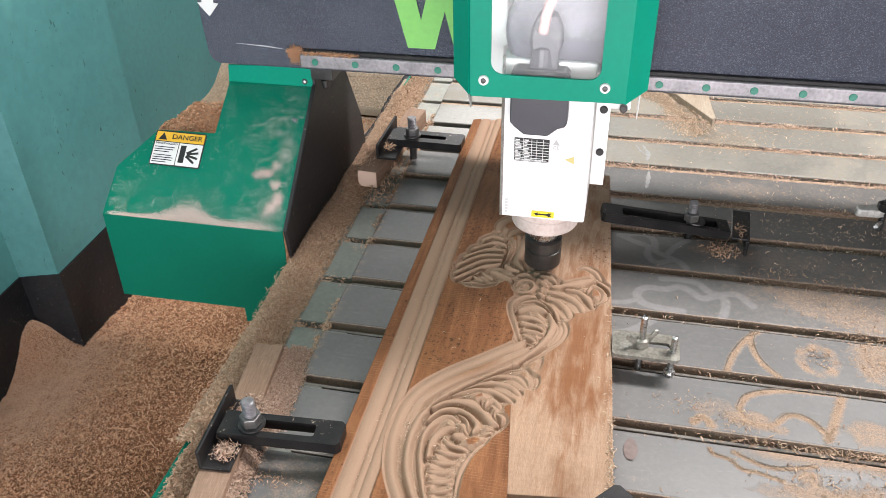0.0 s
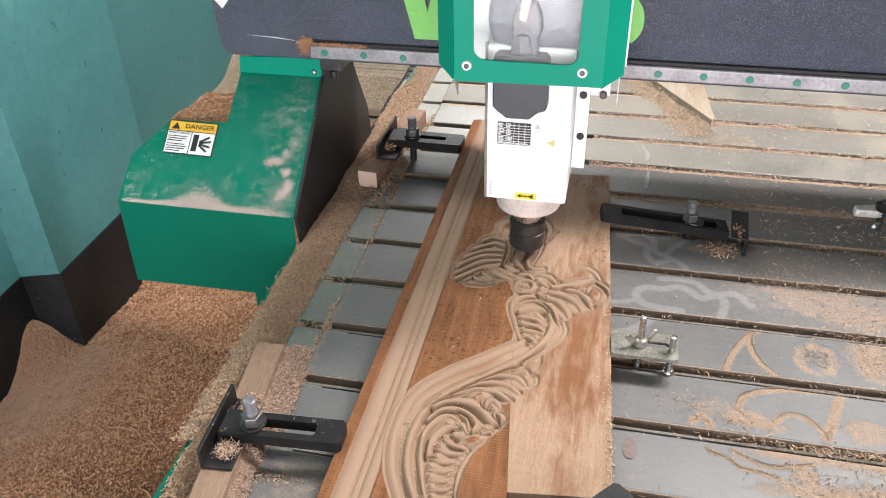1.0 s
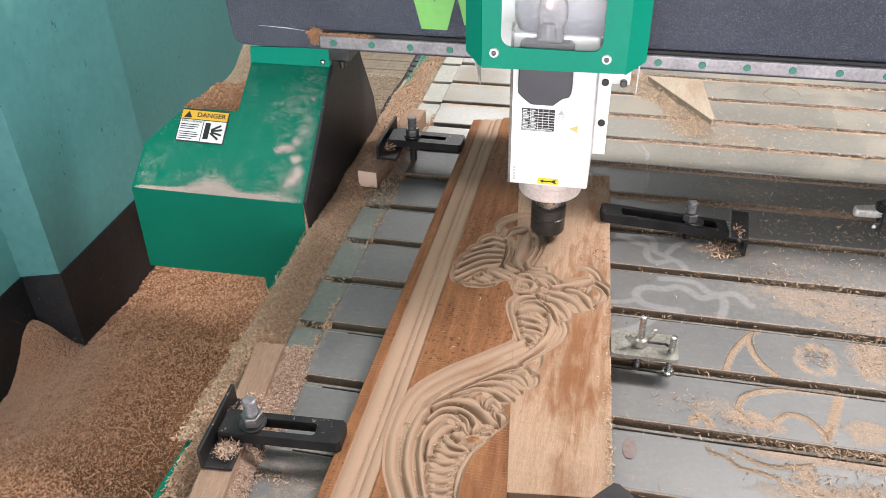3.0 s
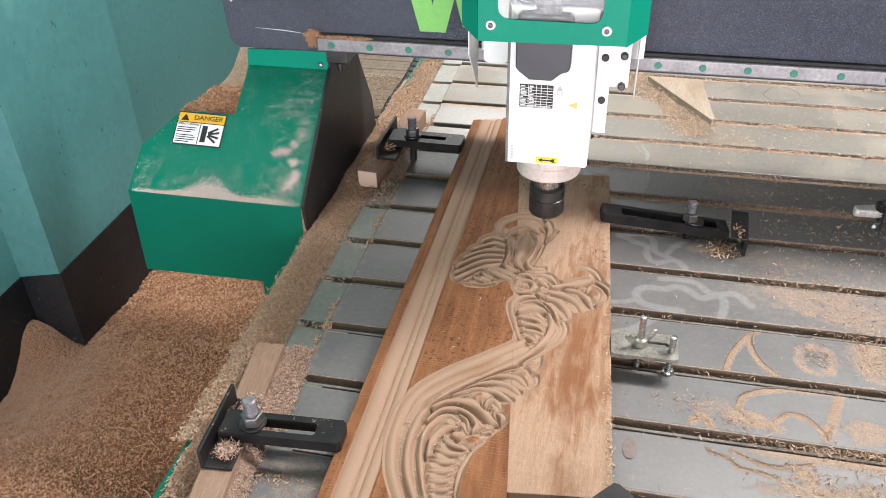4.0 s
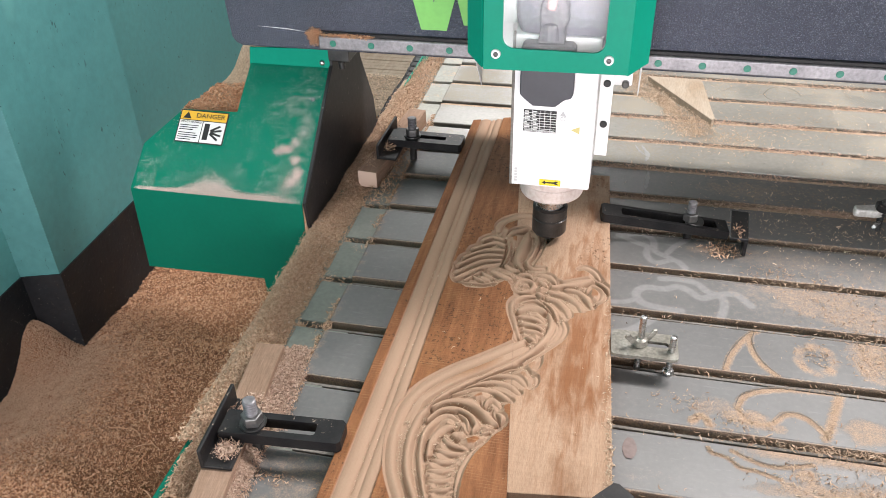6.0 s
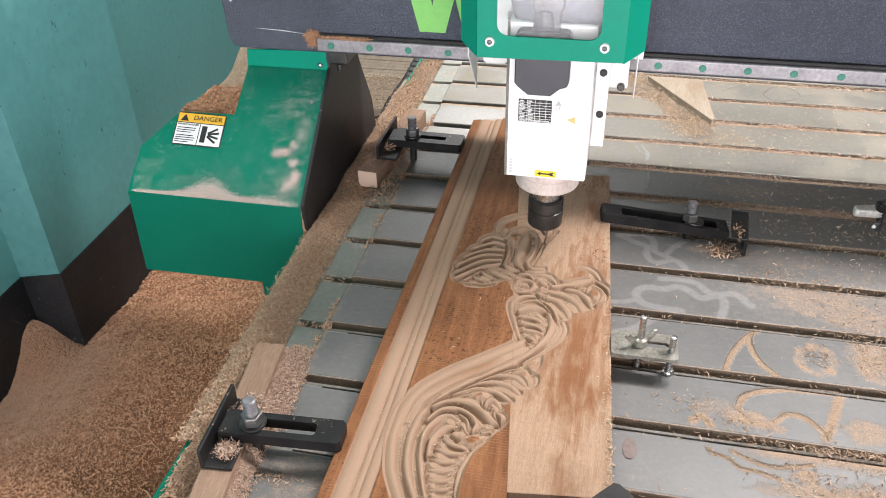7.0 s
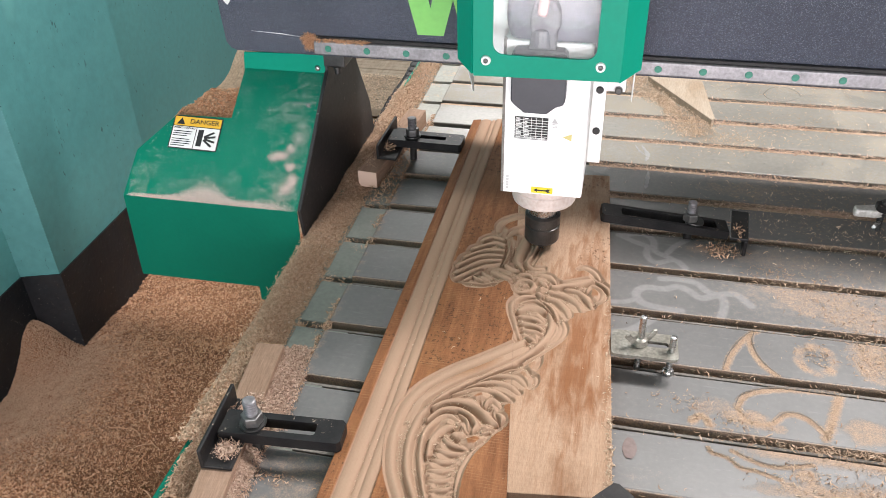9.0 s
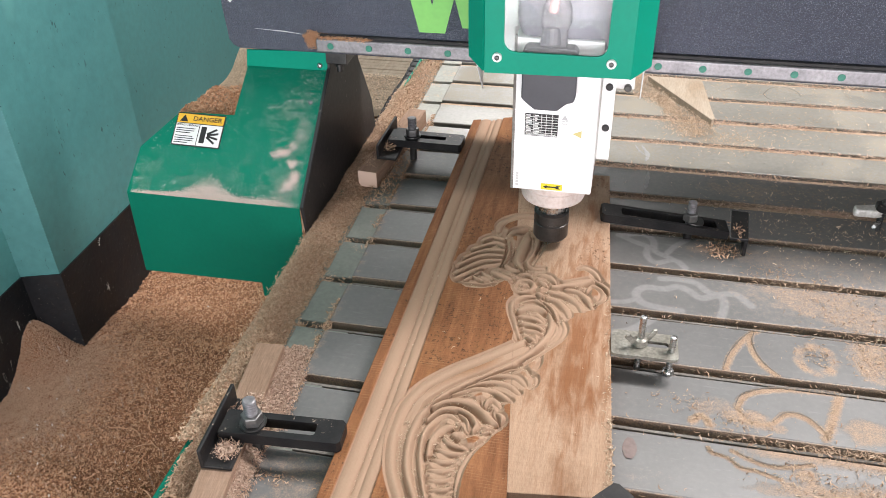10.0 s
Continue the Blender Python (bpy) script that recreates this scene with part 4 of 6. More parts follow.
def plank(name, x0, x1, y0, y1, nx, ny, material, label, outer):
    v, u = np.meshgrid(np.linspace(0, 1, ny), np.linspace(0, 1, nx), indexing="ij")
    Y = y0(u) + (y1(u) - y0(u)) * v
    X = x0(Y) + (x1(Y) - x0(Y)) * u
    Z, fresh = relief(X, Y)
    edge = np.minimum((u if outer < 0 else 1 - u) * nx, np.minimum(v, 1 - v) * ny)
    Z = Z - 0.0005 * np.clip(1.2 - edge, 0, 1)
    X, Y, Z, fresh = (np.pad(a, 1, mode="edge") for a in (X, Y, Z, fresh))
    Z[0], Z[-1], Z[:, 0], Z[:, -1] = 0.0008, 0.0008, 0.0008, 0.0008
    fresh[0], fresh[-1], fresh[:, 0], fresh[:, -1] = 0.15, 0.15, 0.15, 0.15
    me = grid_mesh(X, Y, Z, name)
    at = me.attributes.new("carved", "FLOAT", "POINT")
    at.data.foreach_set("value", fresh.reshape(-1))
    ob = finish(new(name, me), material, True)
    rim = np.zeros((X.shape[0] - 1, X.shape[1] - 1), bool)
    rim[0], rim[-1], rim[:, 0], rim[:, -1] = True, True, True, True
    me.polygons.foreach_set("use_smooth", (~rim).reshape(-1))
    return tagged(ob, label, "wooden board", "boards under the cutter")


plank("carved_board", lambda Y: -0.250 + 0 * Y, lambda Y: seam(Y) - 0.00004, lambda u: 0.30 + 0 * u, lambda u: 1.3753 + 0.03 * u, 290, 1350, RED_WOOD,
      "reddish-brown hardwood board carved with scrolls and a moulding", -1)
plank("carved_plank", lambda Y: seam(Y) + 0.00004, right_edge, lambda u: 0.5405 + 0.012 * u, lambda u: 1.195 + 0.012 * u, 140, 800, PALE_WOOD,
      "pale orange plank with the ends of the carved scrolls", 1)

# ---- the gantry ----
gantry = thing("gantry", "black gantry beam with green side cover and linear rail", "machine gantry")


def front(x, y, z):
    return pose(x, y, z, 90, 0, 0)


outline = [(-0.598, 0.42), (-0.597, 0.30), (-0.594, 0.250), (-0.588, 0.241), (-0.578, 0.2365), (1.10, 0.2365), (1.10, 0.42)]
part("beam", prism(outline, 0.19, front(0, 0.202, 0), 0.004, 3), BLACK_PAINT, gantry, "beam in textured black paint")
part("rail", box(-0.4464, 1.02, 0.0, 0.0145, 0.2433, 0.2638, 0.0025, 3), RAIL_STEEL, gantry, "steel linear rail")
part("rail_seat", box(-0.4464, 1.02, 0.0055, 0.0135, 0.2640, 0.2690, 0.0006, 1), BLACK_STEEL, gantry, "black ledge over the rail")
plug = lathe([(0, -0.0008), (0.0046, -0.0008), (0.0052, 0), (0.0052, 0.002)], 20, pose(0, 0, 0, -90, 0, 0))
plug_mesh = bpy.data.meshes.new("rail_plug")
plug.to_mesh(plug_mesh)
plug.free()
for k in range(25):
    ob = finish(new("rail_plug", plug_mesh), DOT if k == 0 else None, False, gantry)
    ob.location = (-0.4235 + 0.06 * k, 0.0, 0.2535)
# lime marks and a white arrow on the beam's face
part("lime_mark", prism([(-0.3175, 0.40), (-0.2876, 0.2795), (-0.2492, 0.2795), (-0.2345, 0.333), (-0.2235, 0.289), (-0.195, 0.289), (-0.170, 0.40), (-0.196, 0.40), (-0.2085, 0.34), (-0.222, 0.40), (-0.247, 0.40), (-0.2676, 0.319), (-0.285, 0.40)], 0.0012, front(0, 0.0118, 0)), LIME, gantry, "lime green painted mark")
ring = [(0.0 + 0.030 * math.cos(a * math.pi / 16), 0.322 + 0.036 * math.sin(a * math.pi / 16)) for a in range(32)]
part("lime_mark", prism(ring, 0.0012, front(0, 0.0118, 0)), LIME, gantry, "lime green painted mark")
part("arrow_mark", prism([(-0.5805, 0.3085), (-0.5635, 0.328), (-0.571, 0.328), (-0.571, 0.36), (-0.589, 0.36), (-0.589, 0.328), (-0.5965, 0.328)], 0.001, front(0, 0.0118, 0)), PAPER, gantry, "white arrow mark")

part("scratch", prism([(-0.548, 0.2705), (-0.500, 0.2692), (-0.470, 0.2655), (-0.500, 0.2678)], 0.0008, front(0, 0.0120, 0)), PAPER, gantry, "pale scratch in the paint")
cover = part("cover_front", prism([(-0.741, 0.043), (-0.745, -0.111), (-0.535, -0.109), (-0.535, -0.136), (-0.498, -0.132), (-0.4985, -0.106), (-0.4756, -0.100), (-0.452, -0.018), (-0.4505, 0.046)], 0.003, front(0, -0.128, 0), 0.0008, 1), GREEN_SHADED, gantry, "green sheet metal cover")
SLOPE = pose(0, -0.131, 0.0435, 40.8)
part("cover_slope", prism([(-0.741, 0), (-0.4495, 0.002), (-0.449, 0.2325), (-0.585, 0.2325), (-0.5895, 0.1445), (-0.683, 0.143), (-0.737, 0.078)], 0.003, SLOPE @ pose(0, 0, -0.003), 0.0008, 1), GREEN_SHADED, gantry, "sloping green sheet metal cover dusted with shavings")
part("cover_flange", prism([(-0.587, 0.192), (-0.449, 0.195), (-0.449, 0.226), (-0.583, 0.222)], 0.003, front(0, 0.048, 0), 0.0006, 1), GREEN, gantry, "green flange")
side = Matrix(((0, 0, 1, 0), (1, 0, 0, 0), (0, 1, 0, 0), (0, 0, 0, 1)))
part("cover_side", prism([(-0.128, 0.036), (-0.128, -0.11), (0.10, -0.11), (0.04, 0.02), (-0.075, 0.08)], 0.003, pose(-0.738, 0, 0) @ side, 0.0005, 1), GREEN, gantry)
part("leg_plate", prism([(-0.130, 0.046), (0.046, 0.199), (0.05, 0.238), (0.165, 0.238), (0.190, 0.158), (0.247, 0.058), (0.260, -0.005), (0.260, -0.14), (-0.10, -0.14)], 0.006, pose(-0.4505, 0, 0) @ side, 0.001, 1), BLACK_PLATE, gantry, "black gantry leg plate")
part("rail_bracket", box(-0.452, -0.416, 0.045, 0.10, 0.206, 0.2345, 0.002), DARK_STEEL, gantry)
part("bolt", lathe([(0, -0.012), (0.005, -0.012), (0.005, -0.003), (0.0065, -0.003), (0.0065, 0.0), (0, 0)], 16, pose(-0.43, 0.05, 0.206)), DARK_STEEL, gantry)
part("cover_bolt", lathe([(0, 0.004), (0.003, 0.0036), (0.0045, 0.002), (0.0045, 0)], 16, front(-0.461, 0.045, 0.203)), STEEL, gantry, "shiny bolt head")
part("slope_screw", lathe([(0, 0.003), (0.002, 0.0028), (0.0034, 0.0016), (0.0034, 0)], 16, SLOPE @ pose(-0.4665, 0.175, 0.0005)), RAIL_STEEL, gantry, "small shiny screw")
part("inner_ledge", box(-0.690, -0.455, 0.0, 0.24, 0.095, 0.11, 0.001), BLACK_PLATE, gantry)


def pocket(X, Y):
    return -0.75 * np.clip(-0.605 - X, 0, 1) * np.clip((Y - 0.05) / 0.04, 0, 1) + 0.128 + 0.018 * np.clip((Y + 0.02) / 0.07, 0, 1) + 0.07 * np.clip((Y - 0.05) / 0.06, 0, 1) - 0.06 * np.clip((-0.685 - X + 0.55 * np.clip(Y, 0, 1)) / 0.05, 0, 1) + waves(X, Y, 21, 14, 0.002)


me = sheet(-0.715, -0.575, -0.03, 0.13, 50, 50, pocket)
tagged(finish(new("mound", me), DUST_BED, True, gantry), "heap of shavings and pale dust behind the cover")
q = rng.uniform([-0.71, -0.03], [-0.578, 0.055], (4200, 2))
q = q[q[:, 0] > -0.71 + 0.45 * np.clip(q[:, 1] + 0.01, 0, 1)]
flakes("heap_shaving", np.stack([q[:, 0], q[:, 1], pocket(q[:, 0], q[:, 1]) + rng.uniform(0, 0.003, len(q))], -1), (0.004, 0.0085), CHIP_FLOOR, 22, 0.5, 0.3, 2.2, 3).parent = gantry

# shavings that lie on the sloping cover
def on_slope(x, s, lift=0.001):
    return np.stack([x, -0.131 + s * math.cos(radians(40.8)) - lift * 0.6, 0.0435 + s * math.sin(radians(40.8)) + lift], -1)


n1 = 22000
px_ = rng.triangular(-0.735, -0.60, -0.455, n1)
crest = 0.004 + 0.019 * np.exp(-((px_ + 0.603) / 0.035) ** 2) + 0.007 * np.exp(-((px_ + 0.49) / 0.04) ** 2)
ps_ = np.abs(rng.normal(0, 1, n1)) * crest * 0.62
spots = ((-0.494, 0.088, 0.010, 0.005, 700), (-0.505, 0.083, 0.008, 0.005, 260), (-0.475, 0.070, 0.006, 0.005, 420), (-0.468, 0.048, 0.007, 0.009, 900), (-0.474, 0.036, 0.006, 0.006, 360), (-0.480, 0.10, 0.007, 0.007, 260), (-0.47, 0.125, 0.010, 0.02, 260), (-0.478, 0.03, 0.012, 0.012, 500))
sx = np.concatenate([px_] + [rng.normal(c[0], c[2] * 0.62, int(c[4] * 1.8)) for c in spots])
ss = np.concatenate([ps_] + [rng.normal(c[1], c[3] * 0.62, int(c[4] * 1.8)) for c in spots])
keep = (sx > -0.738) & (sx < -0.453) & (ss > 0)
flakes("slope_dust", on_slope(sx[keep], ss[keep], 0.0012), (0.0006, 0.0017), CHIP_PINK, 23, 0.5, 0.6).parent = gantry
q = rng.uniform([-0.735, 0.0], [-0.452, 0.23], (150000, 2))
veil = 0.13 + 0.50 * np.exp(-(q[:, 1] / 0.035) ** 2) + 0.5 * np.exp(-((q[:, 0] + 0.475) / 0.03) ** 2) * (q[:, 1] > 0.02) + 0.4 * np.exp(-((q[:, 1] - 0.16) / 0.03) ** 2 - ((q[:, 0] + 0.50) / 0.05) ** 2)
veil = veil * (0.6 + waves(q[:, 0], q[:, 1], 41, 14, 0.5)) * (0.5 + waves(q[:, 0], q[:, 1], 42, 45, 0.5))
q = q[(rng.uniform(0, 1, len(q)) < veil) & ((q[:, 0] > -0.585) | (q[:, 1] < 0.14)) & (q[:, 0] > -0.735 + 0.75 * np.clip(q[:, 1] - 0.07, 0, 1))]
flakes("slope_speck", on_slope(q[:, 0], q[:, 1], 0.0006), (0.0004, 0.0012), CHIP_PINK, 24, 0.4, 0.7).parent = gantry
lump = np.stack([rng.normal(-0.453, 0.0050, 420), rng.uniform(0.002, 0.010, 420), 0.2635 + np.abs(rng.normal(0, 0.0032, 420)) - 0.016 * rng.uniform(0, 1, 420) * (rng.uniform(0, 1, 420) < 0.45)], -1)
lump = np.concatenate([lump, np.stack([rng.uniform(-0.44, -0.36, 240), rng.uniform(0.0, 0.009, 240), np.full(240, 0.2650)], -1)])
flakes("rail_crumb", np.repeat(lump, 9, 0) * [1, 1, 1] + rng.normal(0, 0.0014, (len(lump) * 9, 3)), (0.0012, 0.0035), CHIP_FLOOR, 25, 0.6).parent = gantry

# warning label on the slope
sign = part("warning_label", prism(rounded(0.0835, 0.056, 0.002), 0.0006, SLOPE @ pose(-0.643, 0.113, 0.0006, 0, 0, -1)), INK, gantry, "black bordered danger label with amber heading")
LS = SLOPE @ pose(-0.643, 0.113, 0.0014, 0, 0, -1) @ Matrix.Diagonal((1.11, 0.975, 1, 1))
part("heading", prism([(-0.036, 0.0115), (0.036, 0.0115), (0.036, 0.027), (-0.036, 0.027)], 0.0003, LS), AMBER, sign, "amber heading")
part("text_panel", prism([(-0.036, -0.027), (0.0000, -0.027), (0.0000, 0.0100), (-0.036, 0.0100)], 0.0003, LS), PAPER, sign)
part("symbol_panel", prism([(0.0013, -0.027), (0.036, -0.027), (0.036, 0.0100), (0.0013, 0.0100)], 0.0003, LS), PAPER, sign)
part("triangle", prism([(-0.032, 0.0135), (-0.019, 0.0135), (-0.0255, 0.0250)], 0.0006, LS), INK, sign)
lettering("heading_words", "DANGER", 0.0112, LS @ pose(0.0105, 0.0192, 0.0006), INK, sign)
bm = None
for i in range(7):
    w = (0.029, 0.028, 0.022, 0.027, 0.030, 0.029, 0.021)[i]
    bm = box(-0.034, -0.034 + w, 0.0008 - 0.0038 * i - 0.002 * (i > 2), 0.0021 - 0.0038 * i - 0.002 * (i > 2), 0.0003, 0.0006, 0, bm=bm)
lettering("hazard_words", "IMPACT HAZARD", 0.0042, LS @ pose(-0.0180, 0.0072, 0.0005), INK, sign)
part("small_print", turned(bm, LS), INK, sign)
bm = box(0.0045, 0.0125, -0.022, 0.0065, 0.0003, 0.0007, 0)
for a in (-38, -14, 12, 34):
    bm = merge(bm, turned(box(0.004, 0.021, -0.0017, 0.0017, 0.0003, 0.0007, 0), pose(0.0115, -0.008, 0, 0, 0, a)))
part("symbol", turned(bm, LS), INK, sign)

# ---- the cross carriage ----
HEAD_X = -0.0775
carriage = thing("cross_carriage", "white cross carriage plates behind the spindle", "machine carriage")
part("plate", prism(rounded(0.034, 0.30, 0.007, 4, -0.0835, 0.424), 0.05, front(0, -0.03, 0), 0.001, 1), WHITE_PLATE, carriage, "white carriage plate")
part("plate", box(0.068, 0.0945, -0.08, -0.03, 0.2505, 0.56, 0.002), WHITE_PLATE, carriage, "white carriage plate")
part("back_plate", box(-0.112, 0.112, -0.03, -0.006, 0.272, 0.56, 0.002), WHITE_PLATE, carriage)
for sx_ in (-0.1185, 0.1035):
    part("shield", prism([(-0.095, 0.36), (-0.012, 0.36), (-0.030, 0.2155), (-0.055, 0.245), (-0.095, 0.29)] if sx_ < 0 else [(-0.095, 0.36), (-0.02, 0.36), (-0.05, 0.225), (-0.075, 0.27)], 0.0015, pose(sx_, 0, 0) @ side, 0.0003, 1), SHIELD, carriage, "thin pale shield plate")
for z_ in (0.254, 0.296):
    part("screw", lathe([(0, 0.006), (0.0035, 0.006), (0.005, 0.005), (0.005, 0)], 16, front(0.086, -0.08, z_)), DARK_STEEL, carriage)

# ---- the spindle and its hood ----
head = thing("spindle_head", "white square milling spindle under a green hood", "milling spindle")
part("body", box(-0.0525, 0.0525, -0.055, 0.055, 0.0, 0.207, 0.003, 3), WHITE, head, "white enamelled spindle body")
part("seam_left", box(-0.0530, -0.0495, -0.0556, -0.05, 0.001, 0.21, 0.0006, 1), TRACK, head)
part("motor_shroud", lathe([(0, -0.03), (0.052, -0.03), (0.060, -0.022), (0.062, 0.03), (0.054, 0.036), (0, 0.040)], 48, front(0.010, -0.012, 0.236)), SHROUD, head, "grey rounded motor shroud", True)
part("motor_top", box(-0.0525, 0.0525, 0.02, 0.055, 0.2075, 0.40, 0.003), WHITE, head)
part("mount_plate", box(-0.084, 0.080, 0.056, 0.066, 0.19, 0.46, 0.0015), WHITE, head, "white mounting plate")
part("mount_wing", box(-0.084, -0.0545, -0.012, 0.056, 0.205, 0.46, 0.0015), WHITE, head, "white mounting plate")
part("cable_neck", prism([(-0.024, 0.196), (0.010, 0.196), (0.009, 0.222), (0.013, 0.230), (0.012, 0.246), (0.005, 0.262), (-0.014, 0.262), (-0.021, 0.246), (-0.022, 0.230), (-0.019, 0.222)], 0.022, front(0, -0.046, 0), 0.003, 2), GREY_CAP, head, "dark cable neck")
part("connector_box", prism([(-0.036, 0.203), (-0.041, 0.198), (-0.041, 0.138), (-0.0365, 0.133), (-0.0245, 0.1235), (0.003, 0.1235), (0.0135, 0.133), (0.022, 0.136), (0.024, 0.141), (0.024, 0.198), (0.019, 0.203)], 0.018, front(0, -0.0545, 0), 0.0015, 2), GREY_CAP, head, "dark grey connector box")
part("cable_gland", lathe([(0, 0), (0.013, 0), (0.013, 0.018), (0.0095, 0.022), (0.0095, 0.04), (0.006, 0.046), (0, 0.046)], 18, pose(-0.008, -0.062, 0.205, -12)), GREY_CAP, head)
hose = smooth_line([(-0.008, -0.070, 0.245), (-0.004, -0.072, 0.27), (0.006, -0.070, 0.30), (0.014, -0.06, 0.36), (0.016, -0.04, 0.42)], 6)
part("hose", tube(hose, 0.0055, 12), HOSE, head, "pink air hose", True)
part("side_strip", box(0.0535, 0.0705, 0.0, 0.010, 0.025, 0.26, 0.001), WHITE_PLATE, head)
for z_ in (0.129, 0.072):
    part("strip_screw", lathe([(0, 0.003), (0.004, 0.003), (0.0048, 0.002), (0.0048, 0)], 18, front(0.0625, 0.0, z_)), INK, head)
part("nose_ring", lathe([(0.03, 0.0), (0.0435, -0.001), (0.0437, -0.013), (0.0425, -0.0145), (0.0437, -0.016), (0.0437, -0.031), (0.0425, -0.0335), (0.036, -0.0350), (0.0, -0.0355)], 56), NOSE, head, "machined metal nose ring")
part("neck", lathe([(0.0200, -0.035), (0.0192, -0.042), (0.0192, -0.064)], 40), STEEL, head, "", True)
nut = part("collet_nut", lathe([(0.0, -0.058), (0.021, -0.058), (0.0246, -0.0605), (0.0246, -0.0735), (0.0232, -0.0745), (0.0232, -0.0765), (0.0246, -0.0775), (0.0246, -0.099), (0.0228, -0.102), (0.010, -0.102), (0.0, -0.102)], 48), DARK_STEEL, head, "dark collet nut")
part("cutter", lathe([(0.006, -0.10), (0.006, -0.112), (0.004, -0.119), (0.001, -0.1245), (0, -0.1245)], 20), STEEL, head, "tapered carving cutter", True)
FZ = -0.0552
table = part("spec_plate", prism(rounded(0.0415, 0.0305, 0.0004, 2, -0.0161, 0.0956), 0.0004, front(0, FZ, 0)), INK, head, "black printed data table")
bm = None
for i in range(8):
    bm = box(-0.0366, 0.0044, FZ - 0.0007, FZ - 0.0003, 0.0812 + 0.0036 * i, 0.0818 + 0.0036 * i, 0, bm=bm)
for x_ in (-0.0262, -0.0165, -0.0105, -0.003):
    bm = box(x_, x_ + 0.0006, FZ - 0.0007, FZ - 0.0003, 0.0812, 0.1105, 0, bm=bm)
rr = random.Random(5)
for i in range(8):
    for x0_, x1_ in ((-0.0355, -0.0275), (-0.0248, -0.0178)):
        w = rr.uniform(0.35, 0.95)
        bm = box(x0_, x0_ + (x1_ - x0_) * w, FZ - 0.0007, FZ - 0.0003, 0.0826 + 0.0036 * i, 0.0840 + 0.0036 * i, 0, bm=bm)
bm = box(-0.0355, 0.002, FZ - 0.0007, FZ - 0.0003, 0.0824, 0.0832, 0, bm=bm)
part("ruling", bm, PAPER, table, "white ruling")
part("caution_triangle", prism([(0.0235, 0.0865), (0.0345, 0.0915), (0.0345, 0.0815)], 0.0004, front(0, FZ, 0)), plain("dull_yellow", (0.55, 0.47, 0.18), 0.5), head, "dull yellow triangle label")
part("small_triangle", prism([(0.0085, 0.1045), (0.0165, 0.1045), (0.0125, 0.1115)], 0.0004, front(0, FZ, 0)), INK_GREY, head)
lettering("mark", "CE", 0.0065, front(0.0125, FZ, 0.1008), INK_GREY, head)
bm = None
for i in range(5):
    bm = box(0.022 + 0.003 * i, 0.0232 + 0.003 * i, FZ - 0.0004, FZ, 0.100, 0.100 + (0.012, 0.016, 0.010, 0.015, 0.012)[i], 0, bm=bm)
part("faint_print", bm, plain("faint_ink", (0.76, 0.76, 0.76), 0.5), head)
bm = None
for i in range(5):
    bm = box(-0.0462, -0.0426, FZ - 0.0004, FZ, 0.0065 + 0.0042 * i, 0.0095 + 0.0042 * i, 0, bm=bm)
part("serial_print", bm, plain("pale_ink", (0.55, 0.55, 0.55), 0.5), head)
bm = box(-0.0345, -0.0325, FZ - 0.0004, FZ, 0.1235, 0.1285, 0)
part("brand_bars", box(-0.0300, -0.0280, FZ - 0.0004, FZ, 0.1235, 0.1285, 0, bm=bm), INK_GREY, head)
lab = part("direction_label", prism(rounded(0.0278, 0.0088, 0.0006, 2, 0.0012, 0.0078), 0.0004, front(0, FZ, 0)), YELLOW, head, "yellow label with a black arrow")
part("arrow", prism([(-0.0098, 0.0078), (-0.0050, 0.0104), (-0.0050, 0.0087), (0.0060, 0.0087), (0.0085, 0.0102), (0.0125, 0.0102), (0.0100, 0.0078), (0.0125, 0.0054), (0.0085, 0.0054), (0.0060, 0.0069), (-0.0050, 0.0069), (-0.0050, 0.0052)], 0.0008, front(0, FZ, 0)), INK, lab)
hood = part("hood_front", prism([(-0.0835, 0.175), (0.0855, 0.178), (0.0855, 0.46), (-0.0835, 0.46)], 0.003, front(0, -0.087, 0), 0, 1, hole=rounded(0.118, 0.222, 0.013, 6, -0.002, 0.313)), GREEN, head, "green hood front with a window")
for s in (-1, 1):
    o = 0.001 if s > 0 else -0.001
    ang = [(0.0845 * s + o, -0.090), (0.108 * s, -0.060), (0.108 * s, 0.045), (0.105 * s, 0.045), (0.105 * s, -0.059), (0.0825 * s + o, -0.0872)]
    bm = prism(ang if s > 0 else ang[::-1], 0.283, pose(0, 0, 0.177))
    for v in bm.verts:
        if v.co.z < 0.18 and v.co.y > -0.07:
            v.co.z += 0.006
    part("hood_side", bm, GREEN, head)
    scr = part("hood_screw", lathe([(0, 0.0046), (0.0022, 0.0046), (0.0026, 0.002), (0.0034, 0.0032), (0.0052, 0.0032), (0.0058, 0.001), (0.0058, 0)], 24, front(-0.003 + 0.0655 * s, -0.090, 0.195)), WHITE_PLATE, head, "bright hood screw")
    part("socket", lathe([(0, 0.0049), (0.0025, 0.0047), (0.0029, 0.003)], 16, front(-0.003 + 0.0655 * s, -0.090, 0.195)), DARK_STEEL, scr, "dark screw socket")
pane = part("window_pane", box(-0.062, 0.058, -0.0868, -0.0852, 0.20, 0.425, 0.0003, 1), GLASS, head, "clear plastic window")
pane.visible_shadow = False

# ---- clamps and packing on the bed ----
def hexagon(r):
    return [(r * math.cos(radians(60 * i + 15)), r * math.sin(radians(60 * i + 15))) for i in range(6)]


